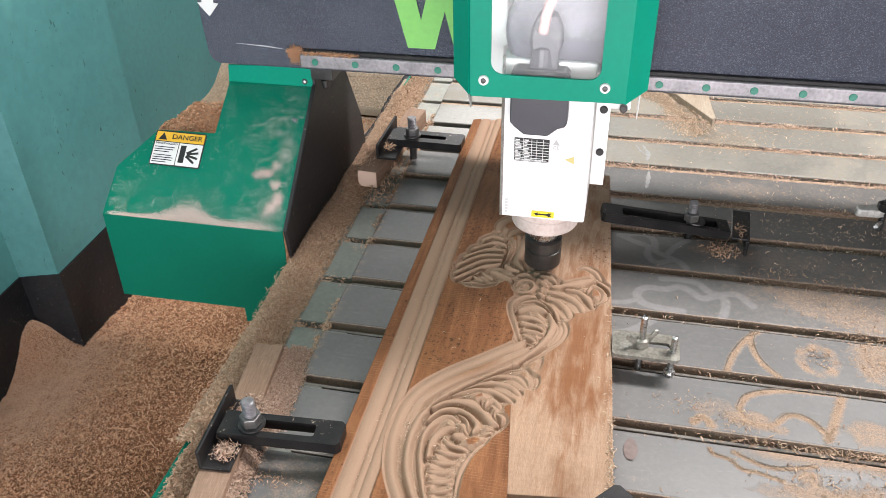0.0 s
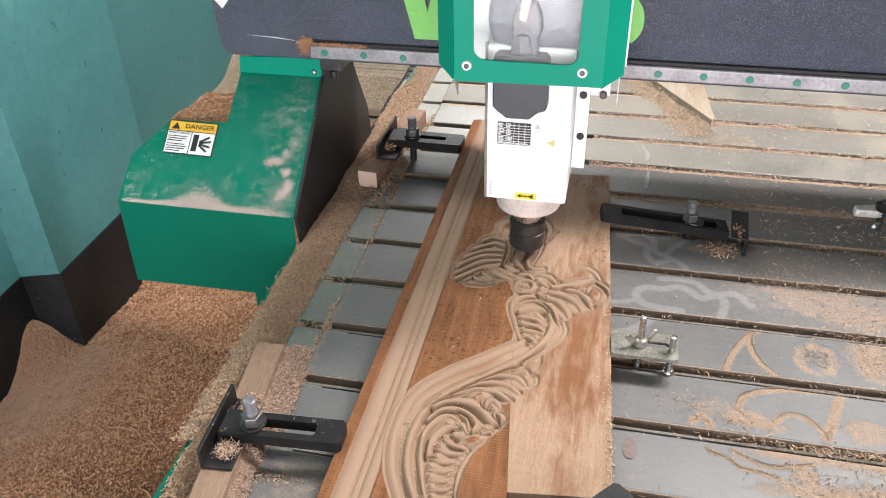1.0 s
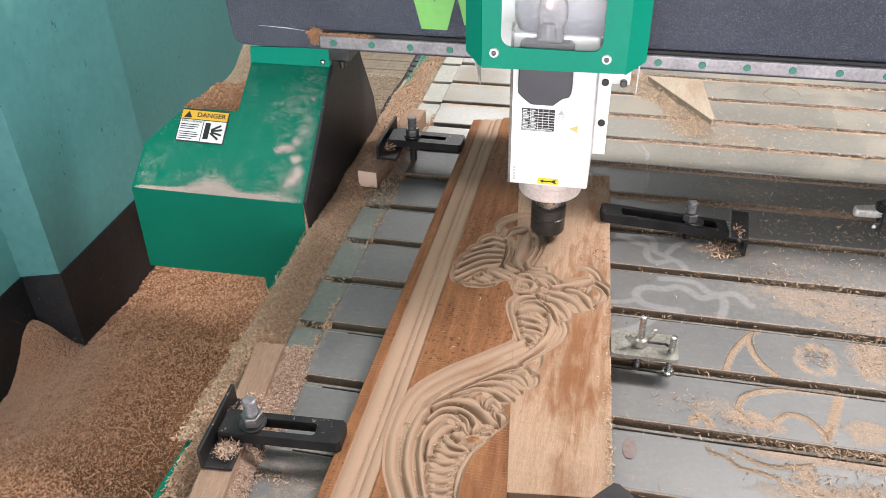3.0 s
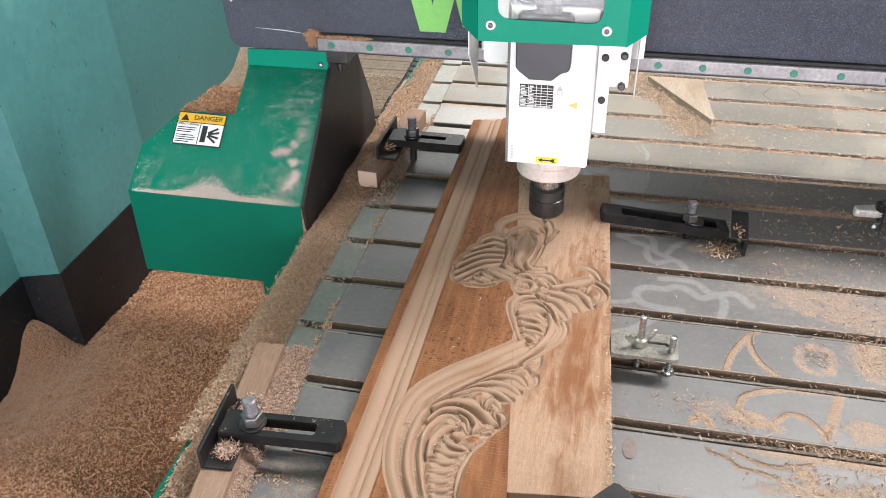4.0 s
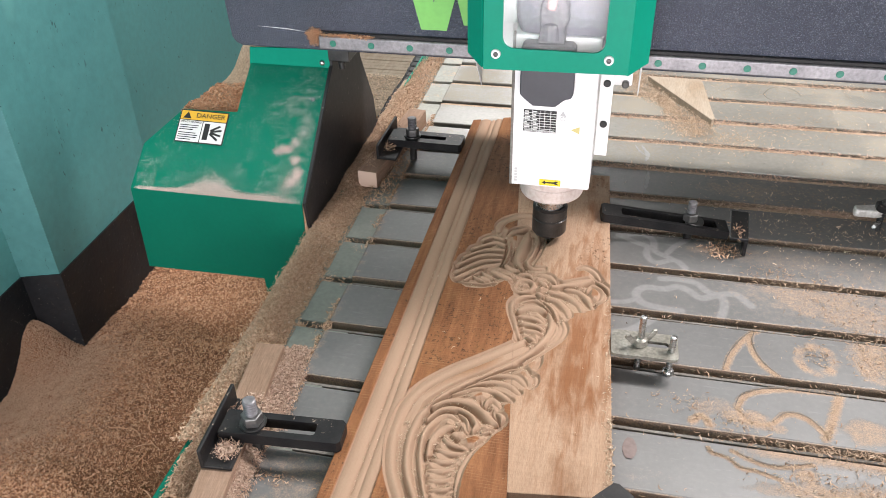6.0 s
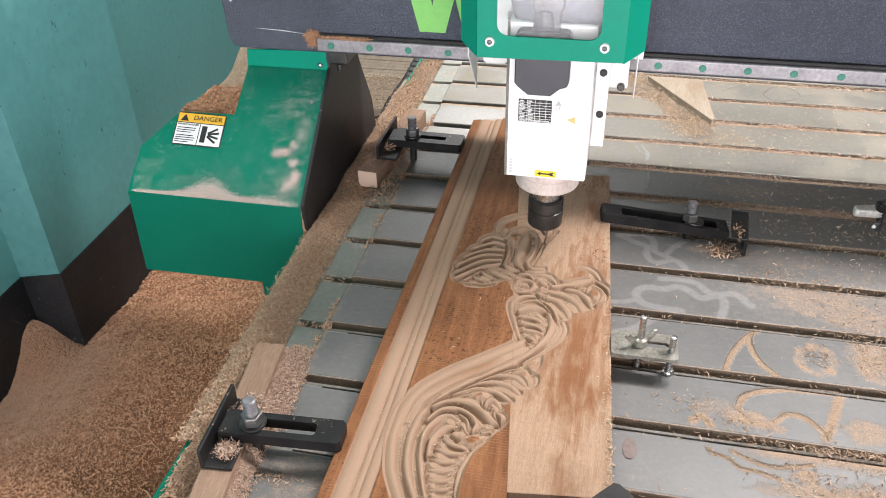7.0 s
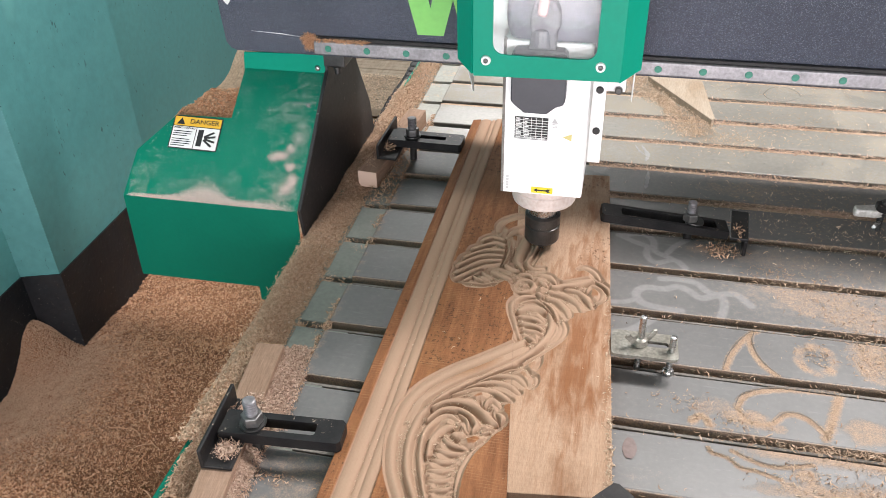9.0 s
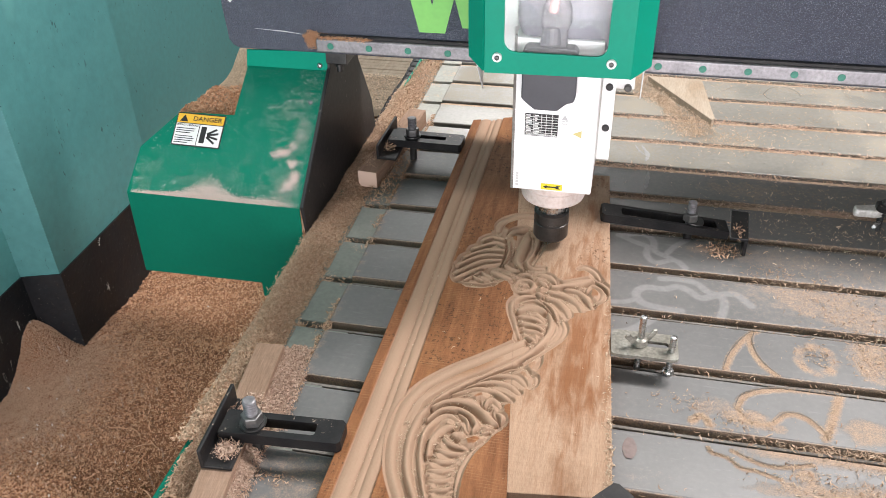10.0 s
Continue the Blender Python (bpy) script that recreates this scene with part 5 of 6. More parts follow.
def threaded(r, z0, z1, turns):
    """A bolt shank with thread rings and a chamfered end."""
    prof = [(0, z0), (r, z0)]
    n_ = turns
    for i in range(n_):
        a, b = z0 + (z1 - z0 - 0.001) * i / n_, z0 + (z1 - z0 - 0.001) * (i + 1) / n_
        prof += [(r, a + (b - a) * 0.1), (r * 0.86, (a + b) / 2)]
    prof += [(r, z1 - 0.001), (r * 0.8, z1), (0, z1)]
    return lathe(prof, 20)


def strap_clamp(m, reach, tail, label, bolt_top=0.083, angle_y=(-0.062, 0.056), w=0.0205, slot_w=0.0125, back=0.0, bar_heel=False, bolt_r=0.0080, tilt=0.0):
    """A slotted strap held by a bolt and nut, its heel on a piece of angle iron. Its own origin is at the bolt, on the bed."""
    ob = thing("strap_clamp", label, "clamp", "strap clamps on the bed", m=m)
    bar = [(-tail, -w), (reach - 0.004, -w), (reach, -w + 0.004), (reach, w - 0.004), (reach - 0.004, w), (-tail, w)]
    slot = rounded(reach - 0.022 + back, slot_w, 0.003, 3, (reach - 0.046 - back) / 2 + 0.004, 0)
    drop = reach * math.sin(radians(tilt))
    part("strap", prism(bar, 0.0135, pose(0, 0, 0.0315 - drop, 0, -tilt, 0), 0, 1, hole=slot), BLACK_STEEL, ob, "slotted black steel strap")
    x0 = -tail - 0.004
    bm = box(x0 - 0.0045, x0, angle_y[0], angle_y[1], 0.0265, 0.053, 0.0012, 2)
    bm = box(x0 - 0.0045, x0 + 0.030, angle_y[0], angle_y[1], 0.0262, 0.0308, 0.0012, 2, bm=bm)
    if bar_heel:
        bm = box(-0.013, 0.013, -0.039, 0.039, 0.0250, 0.0300, 0.0012, 2)
        bm = box(-0.013, -0.0075, -0.039, 0.039, 0.0008, 0.0255, 0.0012, 2, bm=bm)
        turned(bm, pose(-0.0704, 0.0094, 0, 0, 0, -11.8))
    part("angle_iron", bm, BLACK_STEEL, ob, "black angle iron heel")
    part("bolt", threaded(bolt_r, 0.036 - drop, bolt_top, 13), RAIL_STEEL, ob, "threaded steel bolt")
    part("shank", lathe([(0, -0.012), (0.0062, -0.012), (0.0062, 0.036 - drop), (0, 0.036 - drop)], 16), DARK_STEEL, ob, "dark bolt shank")
    part("nut", prism(hexagon(0.0120), 0.0125, pose(0, 0, 0.0475 - drop), 0.0012, 2), NUT_STEEL, ob, "dull hexagon nut")
    part("washer", lathe([(0.0066, 0.045), (0.0145, 0.045), (0.0148, 0.0463), (0.0145, 0.0475), (0.0066, 0.0475)], 28, pose(0, 0, -drop, 0, -tilt, 0)), DARK_STEEL, ob)
    return ob


strap_clamp(pose(-0.344, 0.5665, 0.0, 0, 0, 3.5), 0.100, 0.034, "black slotted strap clamp with steel bolt, shavings in its heel", 0.080, (-0.052, 0.048), 0.0168, 0.0168, 0.0, False, 0.0073)
strap_clamp(pose(-0.338, 1.262, 0.0, 0, 0, -1), 0.090, 0.040, "black slotted strap clamp at the board's far end", 0.080)
strap_clamp(pose(0.1315, 1.0940, 0.0, 0, 0, -173.2), 0.1349, 0.055, "black slotted strap clamp tilted over the edge of the pale plank", 0.0609, (-0.050, 0.080), 0.0168, 0.0195, 0.030, True, 0.0066, 7.5)
strap_clamp(pose(-0.015, 0.469, 0.0, 0, 0, 48), 0.108, 0.034, "black strap clamp at the near end of the plank", 0.07)


def packing(name, length, width, z0, z1, m, material, label):
    bm = box(-width / 2, width / 2, 0, length, z0, z1, 0.0012, 2)
    bmesh.ops.subdivide_edges(bm, edges=[e for e in bm.edges if e.calc_length() > length * 0.8], cuts=12)
    for v in bm.verts:
        v.co.x += 0.0006 * math.sin(v.co.y * 40)
    ob = part(name, bm, material)
    ob.matrix_basis = m
    return tagged(ob, label, "wood strip", "packing strips")


packing("packing_strip", 0.46, 0.0350, -0.004, 0.0262, pose(-0.3395, 0.255, 0, 0, 0, 5.7), STRIP_WOOD, "worn pale wooden packing strip under the clamp heel")
packing("packing_strip", 0.255, 0.034, -0.0045, 0.0262, pose(-0.3920, 1.157, 0, 0, 0, -6.0), STRIP_WOOD, "short squared wooden packing stick with a pale sawn end")
part("sawn_end", box(-0.0165, 0.0165, -0.0012, 0.0002, -0.0035, 0.0255, 0.0004, 1), plain("sawn_end_wood", (0.62, 0.47, 0.37), 0.8), bpy.data.objects["packing_strip.001"], "pale sawn end")

zc = thing("plate_clamp", "zinc plate clamp with wing nut and two bolts", "clamp", m=pose(0.0625, 0.7875, 0, 0, 0, 0.5))
part("plate", prism(rounded(0.079, 0.046, 0.006, 4, 0.0055, 0), 0.0042, pose(0, 0, 0.0312), 0, 1, hole=rounded(0.046, 0.0105, 0.005, 5, 0.011, 0.002)), ZINC, zc, "slotted zinc plate")
part("bolt", threaded(0.0042, -0.012, 0.078, 26), STEEL, zc, "", True)
part("bolt", turned(threaded(0.0040, 0.001, 0.058, 20), pose(0.037, -0.007, 0)), STEEL, zc, "", True)
part("foot_nut", turned(lathe([(0, 0.0005), (0.0072, 0.0005), (0.0072, 0.004), (0.006, 0.006), (0, 0.006)], 20), pose(0.037, -0.007, 0)), STEEL, zc)
wing = lathe([(0.0043, 0.0356), (0.009, 0.0356), (0.0078, 0.044), (0.0043, 0.046)], 20)
for s in (-1, 1):
    ear = prism([(0.005, 0.037), (0.012, 0.039), (0.021, 0.049), (0.020, 0.054), (0.0155, 0.0545), (0.0105, 0.048), (0.005, 0.045)], 0.003, pose(0, 0, 0, 0, 0, 25 + (180 if s < 0 else 0)) @ front(0, 0.0015, 0), 0.001, 2)
    wing = merge(wing, ear)
part("wing_nut", wing, ZINC, zc, "zinc wing nut")

lev = thing("lever_clamp", "bright metal lever clamp with dark bolt on the bed", "clamp", m=pose(0.432, 1.175, 0, 0, 0, 12))
bm = prism([(-0.064, -0.007), (-0.060, -0.011), (-0.030, -0.0125), (-0.016, -0.009), (0.0, -0.011), (0.06, -0.012), (0.06, 0.012), (-0.02, 0.010), (-0.060, 0.005)], 0.013, pose(0, 0, 0.0215, 0, 4, 0), 0.003, 3)
part("lever", bm, ALLOY, lev, "bright worn metal lever")
part("spring", tube([(0.010 * math.cos(a * 0.9) - 0.012, 0.010 * math.sin(a * 0.9) - 0.008, 0.024 + 0.0011 * a) for a in range(22)], 0.0018, 8), DARK_STEEL, lev, "dark coiled spring", True)
part("bolt", turned(threaded(0.005, -0.012, 0.052, 18), pose(-0.020, -0.006, 0)), DARK_STEEL, lev)
part("nut", prism(hexagon(0.0125), 0.011, pose(-0.020, -0.006, 0.0345), 0.001, 1), BLACK_STEEL, lev, "black nut")
part("pin", turned(lathe([(0, -0.016), (0.003, -0.016), (0.003, 0.016), (0, 0.016)], 14), pose(-0.034, -0.024, 0.020, 75, 0, -40)), STEEL, lev)

tagged(part("wood_offcut", prism([(0.0663, 1.6714), (0.1845, 1.4787), (0.1905, 1.4900), (0.1860, 1.5365), (0.1800, 1.6125), (0.1740, 1.6714)], 0.0150, pose(0, 0, 0.0012), 0.0008, 1), OFFCUT_WOOD), "pale wedge-shaped wooden offcut lying on the bed", "wood offcut")

# ---- the cable chain beside the bed ----
chain = thing("cable_chain", "black plastic cable chain lying beside the bed", "cable chain")
for k in range(30):
    y_ = 1.27 + 0.0245 * k
    z_ = -0.028 + 0.003 * math.sin(k * 0.7)
    bm = prism(rounded(0.030, 0.024, 0.010, 4), 0.0035, pose(-0.4435, y_, z_) @ side, 0.0006, 1, hole=None)
    bm = merge(bm, prism(rounded(0.030, 0.024, 0.010, 4), 0.0035, pose(-0.4615, y_, z_) @ side, 0.0006, 1))
    bm = box(-0.460, -0.442, y_ - 0.0112, y_ + 0.0112, z_ + 0.006, z_ + 0.0095, 0.0006, 1, bm=bm)
    bm = merge(bm, lathe([(0, -0.0012), (0.006, -0.0012), (0.0066, 0)], 14, pose(-0.4398, y_, z_, 0, -90, 0)))
    part("link", bm, BLACK_PLATE, chain)

# ---- lines cut and scuffed into the bed ----
def ribbon(name, pts, width, z, thick, material, label, wobble=0.0, taper=False):
    q = smooth_line(pts, 8)
    bm = bmesh.new()
    r_ = random.Random(len(pts) * 31 + int(q[0][0] * 1e4))
    rings = []
    for i, p in enumerate(q):
        d = q[min(i + 1, len(q) - 1)] - q[max(i - 1, 0)]
        d = d / max(np.hypot(*d), 1e-9)
        w = width / 2 * (1 + wobble * r_.uniform(-1, 1)) * ((0.35 + 0.65 * math.sin(math.pi * i / (len(q) - 1))) if taper else 1)
        nx, ny = -d[1] * w, d[0] * w
        rings.append([bm.verts.new((p[0] + nx, p[1] + ny, z)), bm.verts.new((p[0], p[1], z + thick)), bm.verts.new((p[0] - nx, p[1] - ny, z))])
    for a, b in zip(rings, rings[1:]):
        bm.faces.new((a[0], a[1], b[1], b[0])), bm.faces.new((a[1], a[2], b[2], b[1]))
    bmesh.ops.recalc_face_normals(bm, faces=bm.faces[:])
    return tagged(part(name, bm, material, None, "", True), label, "bed marking", "markings on the bed")


# The cuts have no depth; flat dark ribbons put in their walls' shade.
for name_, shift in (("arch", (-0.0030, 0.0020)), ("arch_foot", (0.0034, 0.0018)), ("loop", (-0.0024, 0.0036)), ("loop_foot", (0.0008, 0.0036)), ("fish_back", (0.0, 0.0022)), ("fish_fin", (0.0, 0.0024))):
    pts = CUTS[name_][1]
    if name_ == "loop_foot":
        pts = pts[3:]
    ribbon("cut_shade", [(x + shift[0], y + shift[1]) for x, y in pts], 0.0022, 0.0010, 0.0002, GROOVE, "thin dark ribbon for the shaded wall of a curved cut", 0.35, True)

for w, pts in ((0.007, [(0.0597, 1.3800), (0.0700, 1.3489), (0.0672, 1.3224)]), (0.007, [(0.0719, 1.2859), (0.0701, 1.2516), (0.0675, 1.2252)]), (0.004, [(0.0669, 1.3435), (0.0555, 1.3592), (0.0483, 1.3800)])):
    ribbon("paint_smear", pts, w, 0.0012, 0.0003, SMEAR, "short white smear on the grey bed", 0.35, True)
ribbon("bed_stain", [(0.0574, 0.6652), (0.0574, 0.6499), (0.0572, 0.6349)], 0.016, 0.0010, 0.0003, STAIN, "pinkish oblong stain on the grey bed", 0.06, True)
for pts in ([(0.2965, 1.6509), (0.3121, 1.6819), (0.3385, 1.6942), (0.3634, 1.6750), (0.3676, 1.6503)], [(0.2965, 1.6509), (0.3064, 1.6274), (0.3350, 1.6224), (0.3642, 1.6435)]):
    ribbon("scratch_line", pts, 0.0022, 0.0010, 0.0003, TRACK, "faint curved scratch on the far slats", 0.1)

# ---- shavings on the bed ----
def bank(X, Y):
    """The drift along the bed's outer edge; it spills over the rail."""
    t = (X + 0.446) / 0.060
    ridge = 0.016 * np.exp(-((t - 0.36) / 0.42) ** 2)
    return -0.012 + ridge * (0.8 + waves(X, Y, 31, 6, 0.40)) + waves(X, Y, 32, 40, 0.0012)


me = sheet(-0.4465, -0.374, 0.57, 1.62, 28, 420, bank)
tagged(finish(new("sawdust_bank", me), DUST_BED, True), "pale sawdust drifted along the bed's edge and over its rail", "sawdust", kind="stuff")
me = sheet(-0.4205, -0.374, 0.40, 0.575, 20, 70, bank)
tagged(finish(new("sawdust_bank", me), DUST_BED, True), "pale sawdust drifted along the bed's edge by the near clamp", "sawdust", kind="stuff")
places = []
q = np.stack([rng.normal(-0.412, 0.0165, 62000), 0.42 + 1.9 * rng.uniform(0, 1, 62000) ** 1.25], -1)
q = q[(q[:, 0] > 0.006 * (rng.uniform(0, 1, len(q)) - 1) + np.where(q[:, 1] < 0.565, -0.4185, np.where(q[:, 1] > 1.56, -0.430, -0.449))) & (q[:, 0] < -0.366 - 0.012 * (q[:, 1] > 0.75))]
places.append(np.stack([q[:, 0], q[:, 1], bank(q[:, 0], q[:, 1]) + rng.uniform(0.0, 0.004, len(q))], -1))
q = np.stack([rng.normal(-0.367, 0.010, 1100), rng.uniform(1.10, 1.34, 1100)], -1)
places.append(np.stack([q[:, 0], q[:, 1], rng.uniform(-0.004, 0.004, 1100)], -1))
q = np.stack([rng.normal(-0.398, 0.008, 500), rng.uniform(1.17, 1.36, 500)], -1)
places.append(np.stack([q[:, 0], q[:, 1], 0.027 + rng.uniform(0, 0.003, 500)], -1))
for cx, cy, sx_, sy_, k_, z_ in ((-0.374, 1.235, 0.006, 0.008, 160, 0.033), (-0.325, 0.534, 0.03, 0.004, 160, 0.0), (0.200, 1.075, 0.006, 0.012, 60, 0.031), (0.178, 1.060, 0.013, 0.010, 300, 0.001)):
    places.append(np.stack([rng.normal(cx, sx_, k_), rng.normal(cy, sy_, k_), z_ + np.abs(rng.normal(0, 0.003, k_))], -1))
qy = rng.uniform(0.45, 1.45, 3200)
places.append(np.stack([rng.normal(-0.3415, 0.0035, 3200), qy, -0.0030 + rng.uniform(0, 0.003, 3200)], -1)[waves(qy, qy * 0, 66, 14, 0.6) > -0.1])
for k in range(-1, 9):
    qx = rng.uniform(-0.385, -0.335, 90)
    places.append(np.stack([qx, FIRST + PITCH * k - 0.006 + rng.normal(0, 0.004, 90), rng.uniform(-0.012, -0.002, 90)], -1))
tagged(flakes("edge_shavings", np.concatenate(places), (0.002, 0.0070), CHIP_PALE, 33, 0.45, 0.26, 2.4, 3), "pale curled shavings along the bed's edge and clamps", "wood shavings", kind="stuff")

qy = np.concatenate([rng.uniform(0.60, 0.742, 14000), rng.uniform(0.44, 0.60, 6000)])
off = np.abs(rng.normal(0, 1, len(qy))) * np.where(qy > 0.60, 0.0135 - 0.04 * np.clip(qy - 0.68, 0, 1), 0.0075)
off = np.minimum(off, 0.030 * rng.uniform(0.8, 1.1, len(qy)))
heap_z = np.maximum(0.0, 0.017 - 0.8 * off) * (qy < 0.72) + rng.uniform(-0.003, 0.003, len(qy))
tagged(flakes("strip_shavings", np.stack([-0.3220 - 0.0998 * (qy - 0.255) + off, qy, heap_z], -1), (0.0018, 0.0055), CHIP_GROOVE, 41, 0.5, 0.28, 2.4, 3), "reddish shavings heaped against the packing strip", "wood shavings", kind="stuff")
clump = []
for cx, cy, sx_, sy_, k_, z_ in ((-0.362, 0.534, 0.006, 0.006, 420, 0.033), (-0.366, 0.582, 0.007, 0.011, 460, 0.032), (-0.372, 0.565, 0.006, 0.010, 120, 0.031), (-0.360, 0.604, 0.008, 0.008, 380, 0.030)):
    clump.append(np.stack([rng.normal(cx, sx_, k_), rng.normal(cy, sy_, k_), z_ + np.abs(rng.normal(0, 0.003, k_))], -1))
tagged(flakes("clamp_shavings", np.concatenate(clump), (0.002, 0.007), CHIP_GROOVE, 38, 0.6, 0.25, 2.6, 4), "clump of pale pinkish shavings in the clamp's heel", "wood shavings", kind="stuff")
places, mats, groove_fill = [], [], []
# thin scatter over the whole right half, thicker towards the far side and in drifts
q = rng.uniform([0.03, 0.45], [0.85, 1.95], (15000, 2))
weight = 0.055 + 0.19 * np.clip((q[:, 1] - 1.15) / 0.5, 0, 1) + 0.9 * np.exp(-(((q[:, 0] - 0.36) / 0.12) ** 2 + ((q[:, 1] - 1.0) / 0.10) ** 2)) + 0.8 * np.exp(-(((q[:, 0] - 0.36) / 0.10) ** 2 + ((q[:, 1] - 0.66) / 0.06) ** 2))
q = q[rng.uniform(0, 1, len(q)) < weight]
places.append(np.stack([q[:, 0], q[:, 1], np.full(len(q), 0.0015)], -1))
for cx, cy, sx_, sy_, k_ in ((0.05, 1.74, 0.05, 0.04, 1500), (0.20, 1.42, 0.05, 0.03, 1200), (0.32, 1.50, 0.12, 0.05, 1300), (0.38, 1.70, 0.14, 0.05, 900),
                             (0.345, 0.86, 0.018, 0.035, 1200), (0.285, 0.848, 0.016, 0.016, 500), (0.36, 0.66, 0.04, 0.025, 1300), (0.30, 0.685, 0.08, 0.005, 1500), (0.18, 0.708, 0.02, 0.014, 420), (0.25, 0.636, 0.04, 0.014, 700), (0.32, 0.60, 0.05, 0.02, 900),
                             (0.12, 0.735, 0.03, 0.012, 260), (0.30, 0.985, 0.04, 0.03, 900), (0.35, 0.935, 0.05, 0.03, 1300), (0.24, 1.01, 0.03, 0.02, 460), (0.30, 1.24, 0.10, 0.03, 500), (0.36, 1.16, 0.10, 0.03, 1500)):
    for store, k2 in ((places, k_ // 5), (mats, k_ * 2 if cy > 1.2 else k_ // 2)):
        z_ = 0.001 + np.abs(rng.normal(0, 0.0006, k2))
        gx, gy = rng.normal(0, 1.1, k2), rng.normal(0, 1.1, k2)
        inside = gx ** 2 + gy ** 2 < 2.4 * (0.55 + waves(cx + gx * sx_, cy + gy * sy_, 70, 18, 0.42)) + 0.75 * rng.exponential(1.0, k2) + (1.5 if store is places else 0)
        store.append(np.stack([cx + gx * sx_, cy + gy * sy_, z_], -1)[inside])
for store, kb in ((places, 4200), (mats, 9000)):
    u = rng.uniform(-0.1, 1.06, kb)
    across = rng.normal(-0.004, 0.013, kb) * (1 + 0.5 * np.sin(9 * u)) - 0.014
    store.append(np.stack([0.060 + 0.118 * u + across, 1.69 - 0.225 * u + 0.5 * across + rng.normal(0, 0.004, kb), 0.001 + 0.010 * rng.uniform(0, 1, kb) * np.exp(-(across / 0.02) ** 2)], -1))
for k in range(-1, 12):
    y_ = FIRST + PITCH * k - 0.009
    k_ = 260 if k < 5 else 500
    if k > 5:
        kg = 2600
        gx = rng.uniform(-0.03, 0.75, kg)
        gx = gx[rng.uniform(0, 1, kg) < 0.55 + waves(gx, gx * 0 + y_, 60 + k, 5, 0.45)]
        groove_fill.append(np.stack([gx, y_ - 0.0055 + rng.normal(0, 0.0050, len(gx)), rng.uniform(-0.001, 0.004, len(gx))], -1))
    q = rng.uniform(0.04, 0.8, k_) if k != 1 else rng.uniform(0.10, 0.6, k_)
    places.append(np.stack([q, y_ - (0.004 if k > 5 else 0) + rng.normal(0, 0.006, k_), np.full(k_, -0.001) + rng.uniform(-0.004, 0.003, k_)], -1))
for half_w, pts in CUTS.values():
    q = smooth_line(pts, 12)
    q = q[rng.integers(0, len(q), 130)] + rng.normal(0, half_w * 0.5, (130, 2))
    mats.append(np.stack([q[:, 0], q[:, 1], 0.0012 + rng.uniform(0, 0.0006, 130)], -1))
tagged(flakes("groove_shavings", np.concatenate(groove_fill), (0.0025, 0.008), CHIP_GROOVE, 37, 0.4, 0.2, 2.8, 4), "pinkish shavings filling the far grooves of the bed", "wood shavings", kind="stuff")
m_ = np.concatenate(mats)
m_ = m_[m_[:, 0] > right_edge(m_[:, 1]) + 0.004]
tagged(flakes("bed_sawdust", m_, (0.0012, 0.0040), CHIP_MAT, 36, 0.3, 0.22, 2.0, 2), "fine pale sawdust lying in mats over the bed", "sawdust", kind="stuff")
p_ = np.concatenate(places)
p_ = p_[p_[:, 0] > right_edge(p_[:, 1]) + 0.004]
far_ = p_[:, 1] > 1.04
tagged(flakes("far_shavings", p_[far_], (0.0022, 0.0080), CHIP_LIT, 40, 0.30, 0.18, 3.4, 4), "shavings heaped round the offcut on the far slats, coloured as strongly lit", "wood shavings", kind="stuff")
p_ = p_[~far_]
tagged(flakes("bed_shavings", p_, (0.0022, 0.0085), CHIP_BED, 34, 0.30, 0.16, 3.4, 5), "pale shavings scattered over the slatted bed", "wood shavings", kind="stuff")

# crumbs in the carving and on the board
q = np.stack([rng.uniform(-0.245, 0.03, 120000), rng.uniform(0.45, 1.2, 120000)], -1)
zz, fr = relief(q[:, 0], q[:, 1])
keep = rng.uniform(0, 1, len(q)) < np.where(zz < TOP - 0.0042, 0.8 * (waves(q[:, 0], q[:, 1], 91, 22, 0.6) > -0.05), 0.0004) * np.clip(1.3 - (q[:, 1] - 0.5) * 1.6, 0.1, 1)
keep &= q[:, 0] < right_edge(q[:, 1])
tagged(flakes("board_crumbs", np.stack([q[:, 0], q[:, 1], zz + 0.0008], -1)[keep], (0.0008, 0.0030), CHIP_CRUMB, 35, 0.6, 0.3, 3.0, 4), "pale crumbs of wood lying in the carving", "wood crumbs", kind="stuff")

q = np.stack([np.concatenate([right_edge(np.linspace(0.56, 0.9, 260)), right_edge(np.linspace(0.56, 0.66, 160))]) + rng.normal(-0.001, 0.0035, 420), np.concatenate([np.linspace(0.56, 0.9, 260), np.linspace(0.56, 0.66, 160)])], -1)
q = np.concatenate([q, np.stack([rng.uniform(-0.24, 0.03, 46), rng.uniform(0.5, 1.0, 46)], -1)])
zz = np.where(q[:, 0] < right_edge(q[:, 1]), relief(q[:, 0], q[:, 1])[0], 0.0) + 0.0012
tagged(flakes("edge_crumbs", np.stack([q[:, 0], q[:, 1], zz], -1), (0.002, 0.0065), CHIP_CRUMB, 39, 0.4, 0.2, 3.0, 4), "loose shavings along the plank's edge", "wood crumbs", kind="stuff")

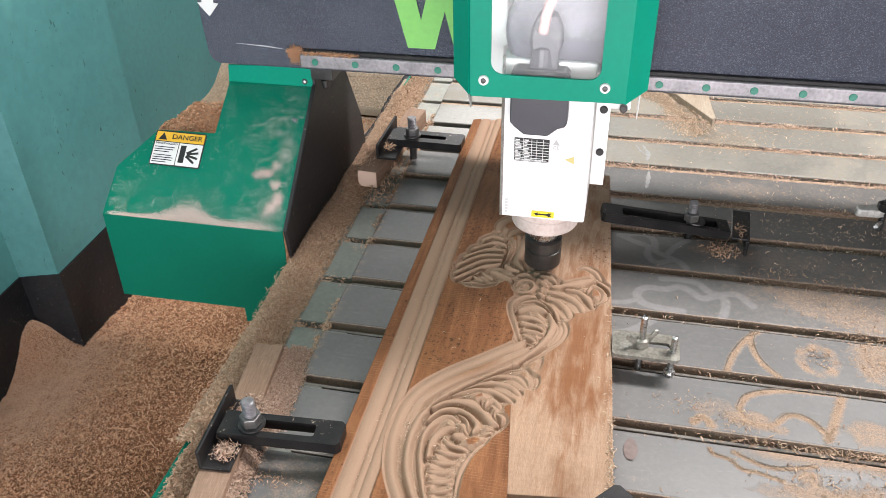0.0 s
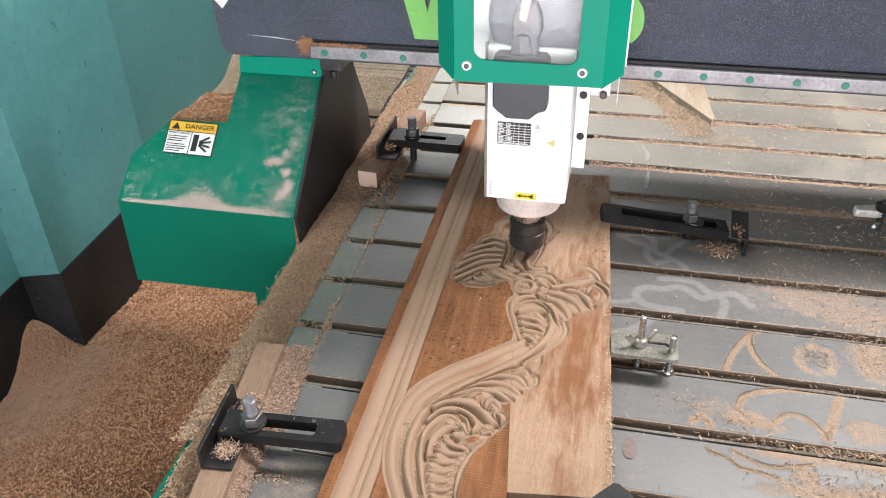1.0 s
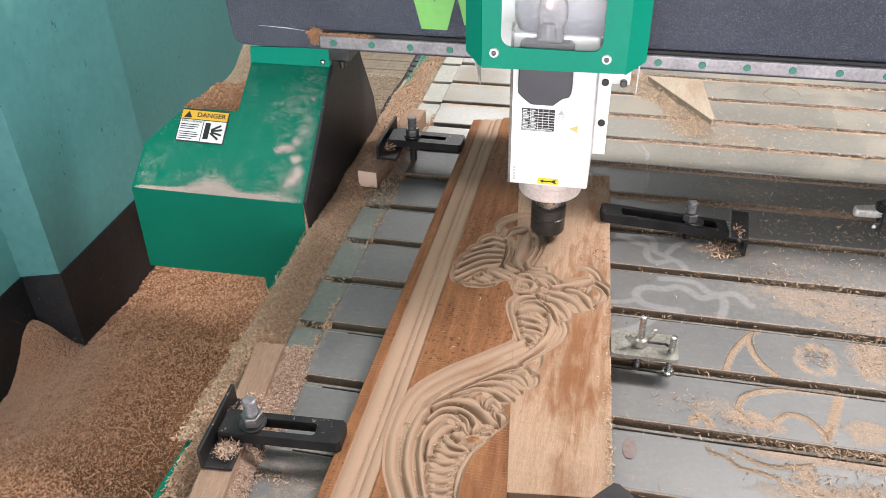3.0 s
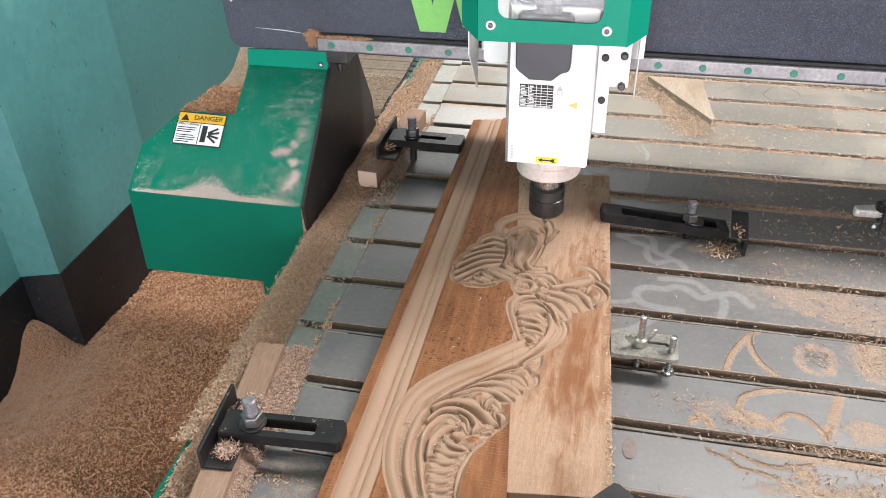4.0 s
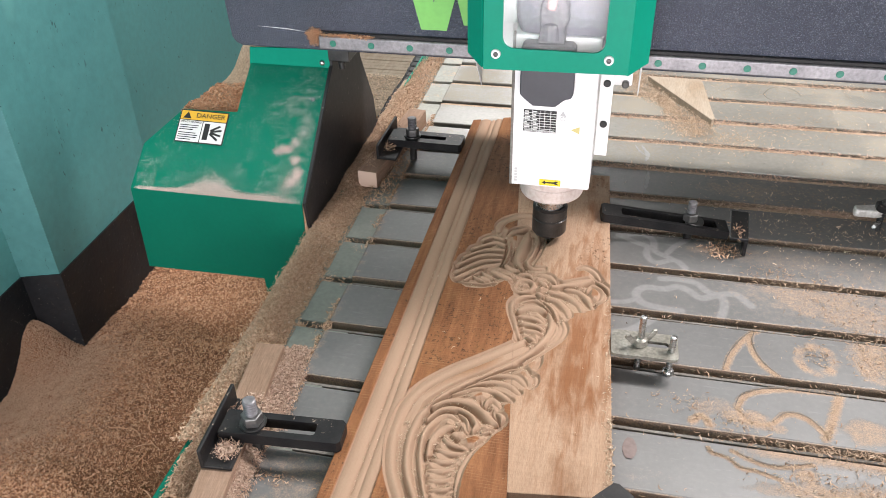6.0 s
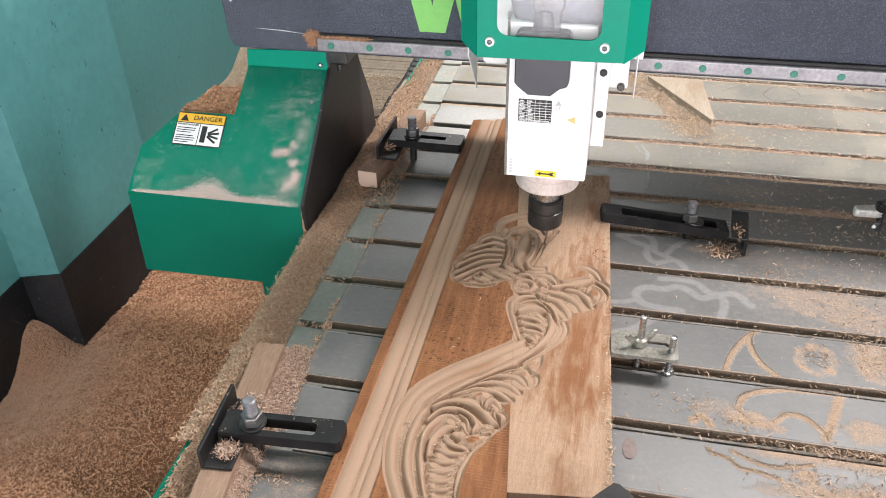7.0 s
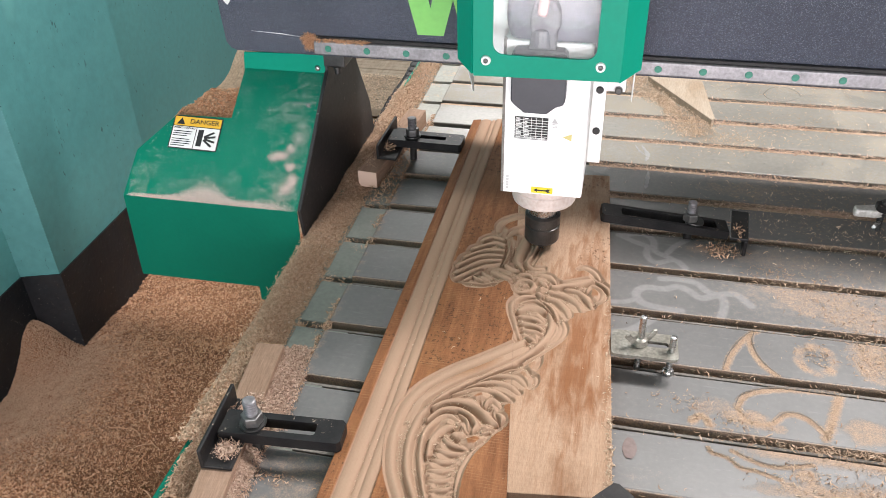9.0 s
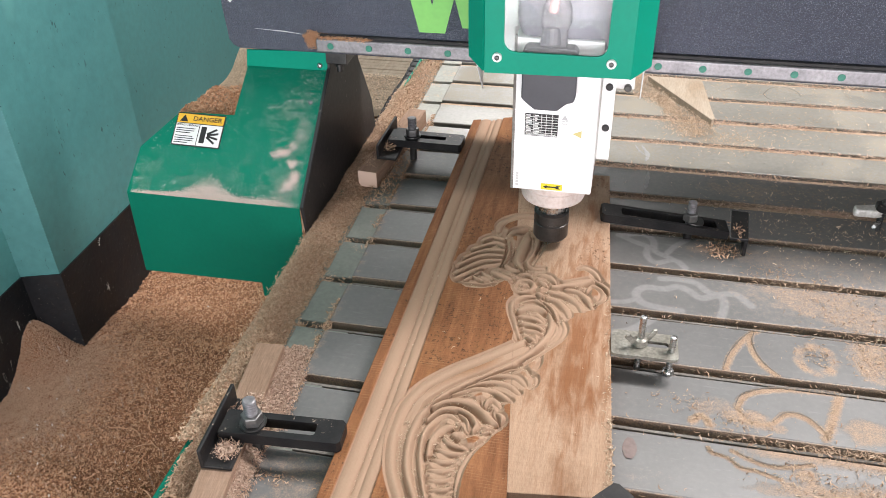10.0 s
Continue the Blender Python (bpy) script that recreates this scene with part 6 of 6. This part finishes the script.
# ---- chips thrown clear at the end ----
chip_things = []
cr = random.Random(77)
chip_meshes = []
for i in range(4):
    bm = bmesh.new()
    L_, W_ = 0.0033 + 0.0007 * i, 0.0017 + 0.0003 * i
    rows_ = [[bm.verts.new((L_ * (k / 3 - 0.5), s * W_ / 2 * (1 - 0.35 * abs(k - 1.5) / 1.5), 0.0014 * math.sin(math.pi * k / 3) * (0.6 + 0.2 * i) + zt)) for k in range(4) for s in (-1, 1)] for zt in (0, 0.0006)]
    for r_, flip in zip(rows_, (True, False)):
        for k in range(3):
            f_ = (r_[2 * k], r_[2 * k + 2], r_[2 * k + 3], r_[2 * k + 1])
            bm.faces.new(f_[::-1] if not flip else f_)
    bmesh.ops.recalc_face_normals(bm, faces=bm.faces[:])
    me_ = bpy.data.meshes.new("thrown_chip")
    bm.to_mesh(me_)
    bm.free()
    me_.materials.append(plain("thrown_chip_wood", (0.66, 0.60, 0.54), 0.7) if i == 0 else chip_meshes[0].materials[0])
    chip_meshes.append(me_)
for i in range(280):
    chip_things.append(tagged(new("wood_chip", chip_meshes[i % 4]), "pale curled wood chip thrown off the cutter", "wood chip", "thrown wood chips"))


# ---- motion ----
def motions():
    # seconds, rail's place along the bed, head's shift across, head's height
    rows = [
        (0.0, 1.0598, 0.0043, -0.0265), (0.2, 1.0600, 0.0043, -0.0265), (0.3, 1.0596, -0.004, -0.0265), (0.4, 1.0600, -0.010, -0.0265),
        (0.5, 1.0633, -0.0164, -0.0265), (0.6, 1.069, -0.0205, -0.0264), (0.8, 1.0855, -0.0232, -0.0260), (1.0, 1.0991, -0.0217, -0.0257),
        (1.1, 1.115, -0.0175, -0.0255), (1.2, 1.124, -0.0150, -0.0253), (1.3, 1.131, -0.0085, -0.0252), (1.4, 1.139, -0.0150, -0.0251),
        (1.5, 1.1436, -0.0173, -0.0250), (2.0, 1.1506, -0.0295, -0.0246), (2.2, 1.158, -0.0285, -0.0248), (2.4, 1.163, -0.0215, -0.0250),
        (2.5, 1.1656, -0.0181, -0.0250), (2.6, 1.161, -0.0115, -0.0250), (2.7, 1.155, -0.0005, -0.0250), (3.1, 1.138, 0.003, -0.0250),
        (3.5, 1.131, 0.0005, -0.0180), (3.8, 1.1305, 0.0003, 0.0015), (4.0, 1.1305, 0.0003, 0.0120), (4.2, 1.1295, 0.0, 0.0095),
        (4.5, 1.1291, 0.0, 0.0), (5.0, 1.1291, -0.0003, -0.0153), (5.3, 1.130, 0.0, -0.0235), (5.5, 1.1327, 0.0006, -0.0252),
        (5.7, 1.139, 0.006, -0.0252), (6.2, 1.136, 0.004, -0.0250), (6.5, 1.130, 0.0, -0.0220), (6.8, 1.1291, -0.0003, -0.0145),
        (7.0, 1.1291, -0.0003, -0.0072), (7.2, 1.124, -0.0015, 0.004), (7.5, 1.1162, -0.0028, 0.0117), (7.7, 1.1145, -0.0035, 0.0085),
        (8.0, 1.1140, -0.0037, 0.0001), (8.5, 1.1140, -0.0039, -0.0178), (8.8, 1.1145, -0.0033, -0.0240), (9.0, 1.1162, -0.0025, -0.0250),
        (9.2, 1.122, 0.004, -0.0248), (9.3, 1.1245, 0.0085, -0.0246), (9.5, 1.1292, 0.0177, -0.0243), (9.7, 1.127, 0.0165, -0.0245), (10.0, 1.1268, 0.0089, -0.0248),
    ]
    walk(gantry, [(t, pose(0, y, 0)) for t, y, x, z in rows])
    walk(carriage, [(t, pose(HEAD_X + x, y, 0)) for t, y, x, z in rows])
    walk(head, [(t, pose(HEAD_X + x, y - 0.13, 0.170 + z)) for t, y, x, z in rows])
    # the chips lie in the drift on the bed's edge, are blown off to the side, and come to rest on the floor
    for i, ob in enumerate(chip_things):
        r = random.Random(500 + i)
        t0 = 9.14 + 0.40 * (i / len(chip_things)) ** 0.8 + r.uniform(-0.03, 0.03)
        a = Vector((r.uniform(-0.43, -0.39), r.uniform(0.56, 1.0), 0.0))
        a.z = float(bank(np.array(a.x), np.array(a.y))) - 0.002
        end = Vector((r.uniform(-1.08, -0.80) if i % 2 else r.uniform(-0.85, -0.52), r.uniform(0.70, 0.97), 0))
        end.z = float(heap_height(np.array(end.x), np.array(end.y))) + 0.006
        rise, span = r.uniform(0.03, 0.27), r.uniform(0.46, 0.76)
        turn = Vector((r.uniform(-70, 70), r.uniform(-70, 70), r.uniform(-80, 80)))
        spin = r.uniform(0, 360)
        rest = pose(*a, 0, 0, spin)
        rows = [(0.0, rest), (t0, rest)]
        for k in range(1, 7):
            u = k / 6
            t = min(10.0, t0 + span * u)
            if t - rows[-1][0] < 0.04:
                continue
            x = a.x + (end.x - a.x) * (1 - (1 - u) ** 2.3)
            z = a.z + (end.z - a.z) * u ** 2.2 + rise * math.sin(math.pi * u ** 1.25)
            rows.append((t, pose(x, a.y + (end.y - a.y) * u ** 0.6, z, turn.x * u, turn.y * u, spin + turn.z * u)))
        if rows[-1][0] < 9.97:
            rows.append((10.0, rows[-1][1]))
        walk(ob, rows)


motions()
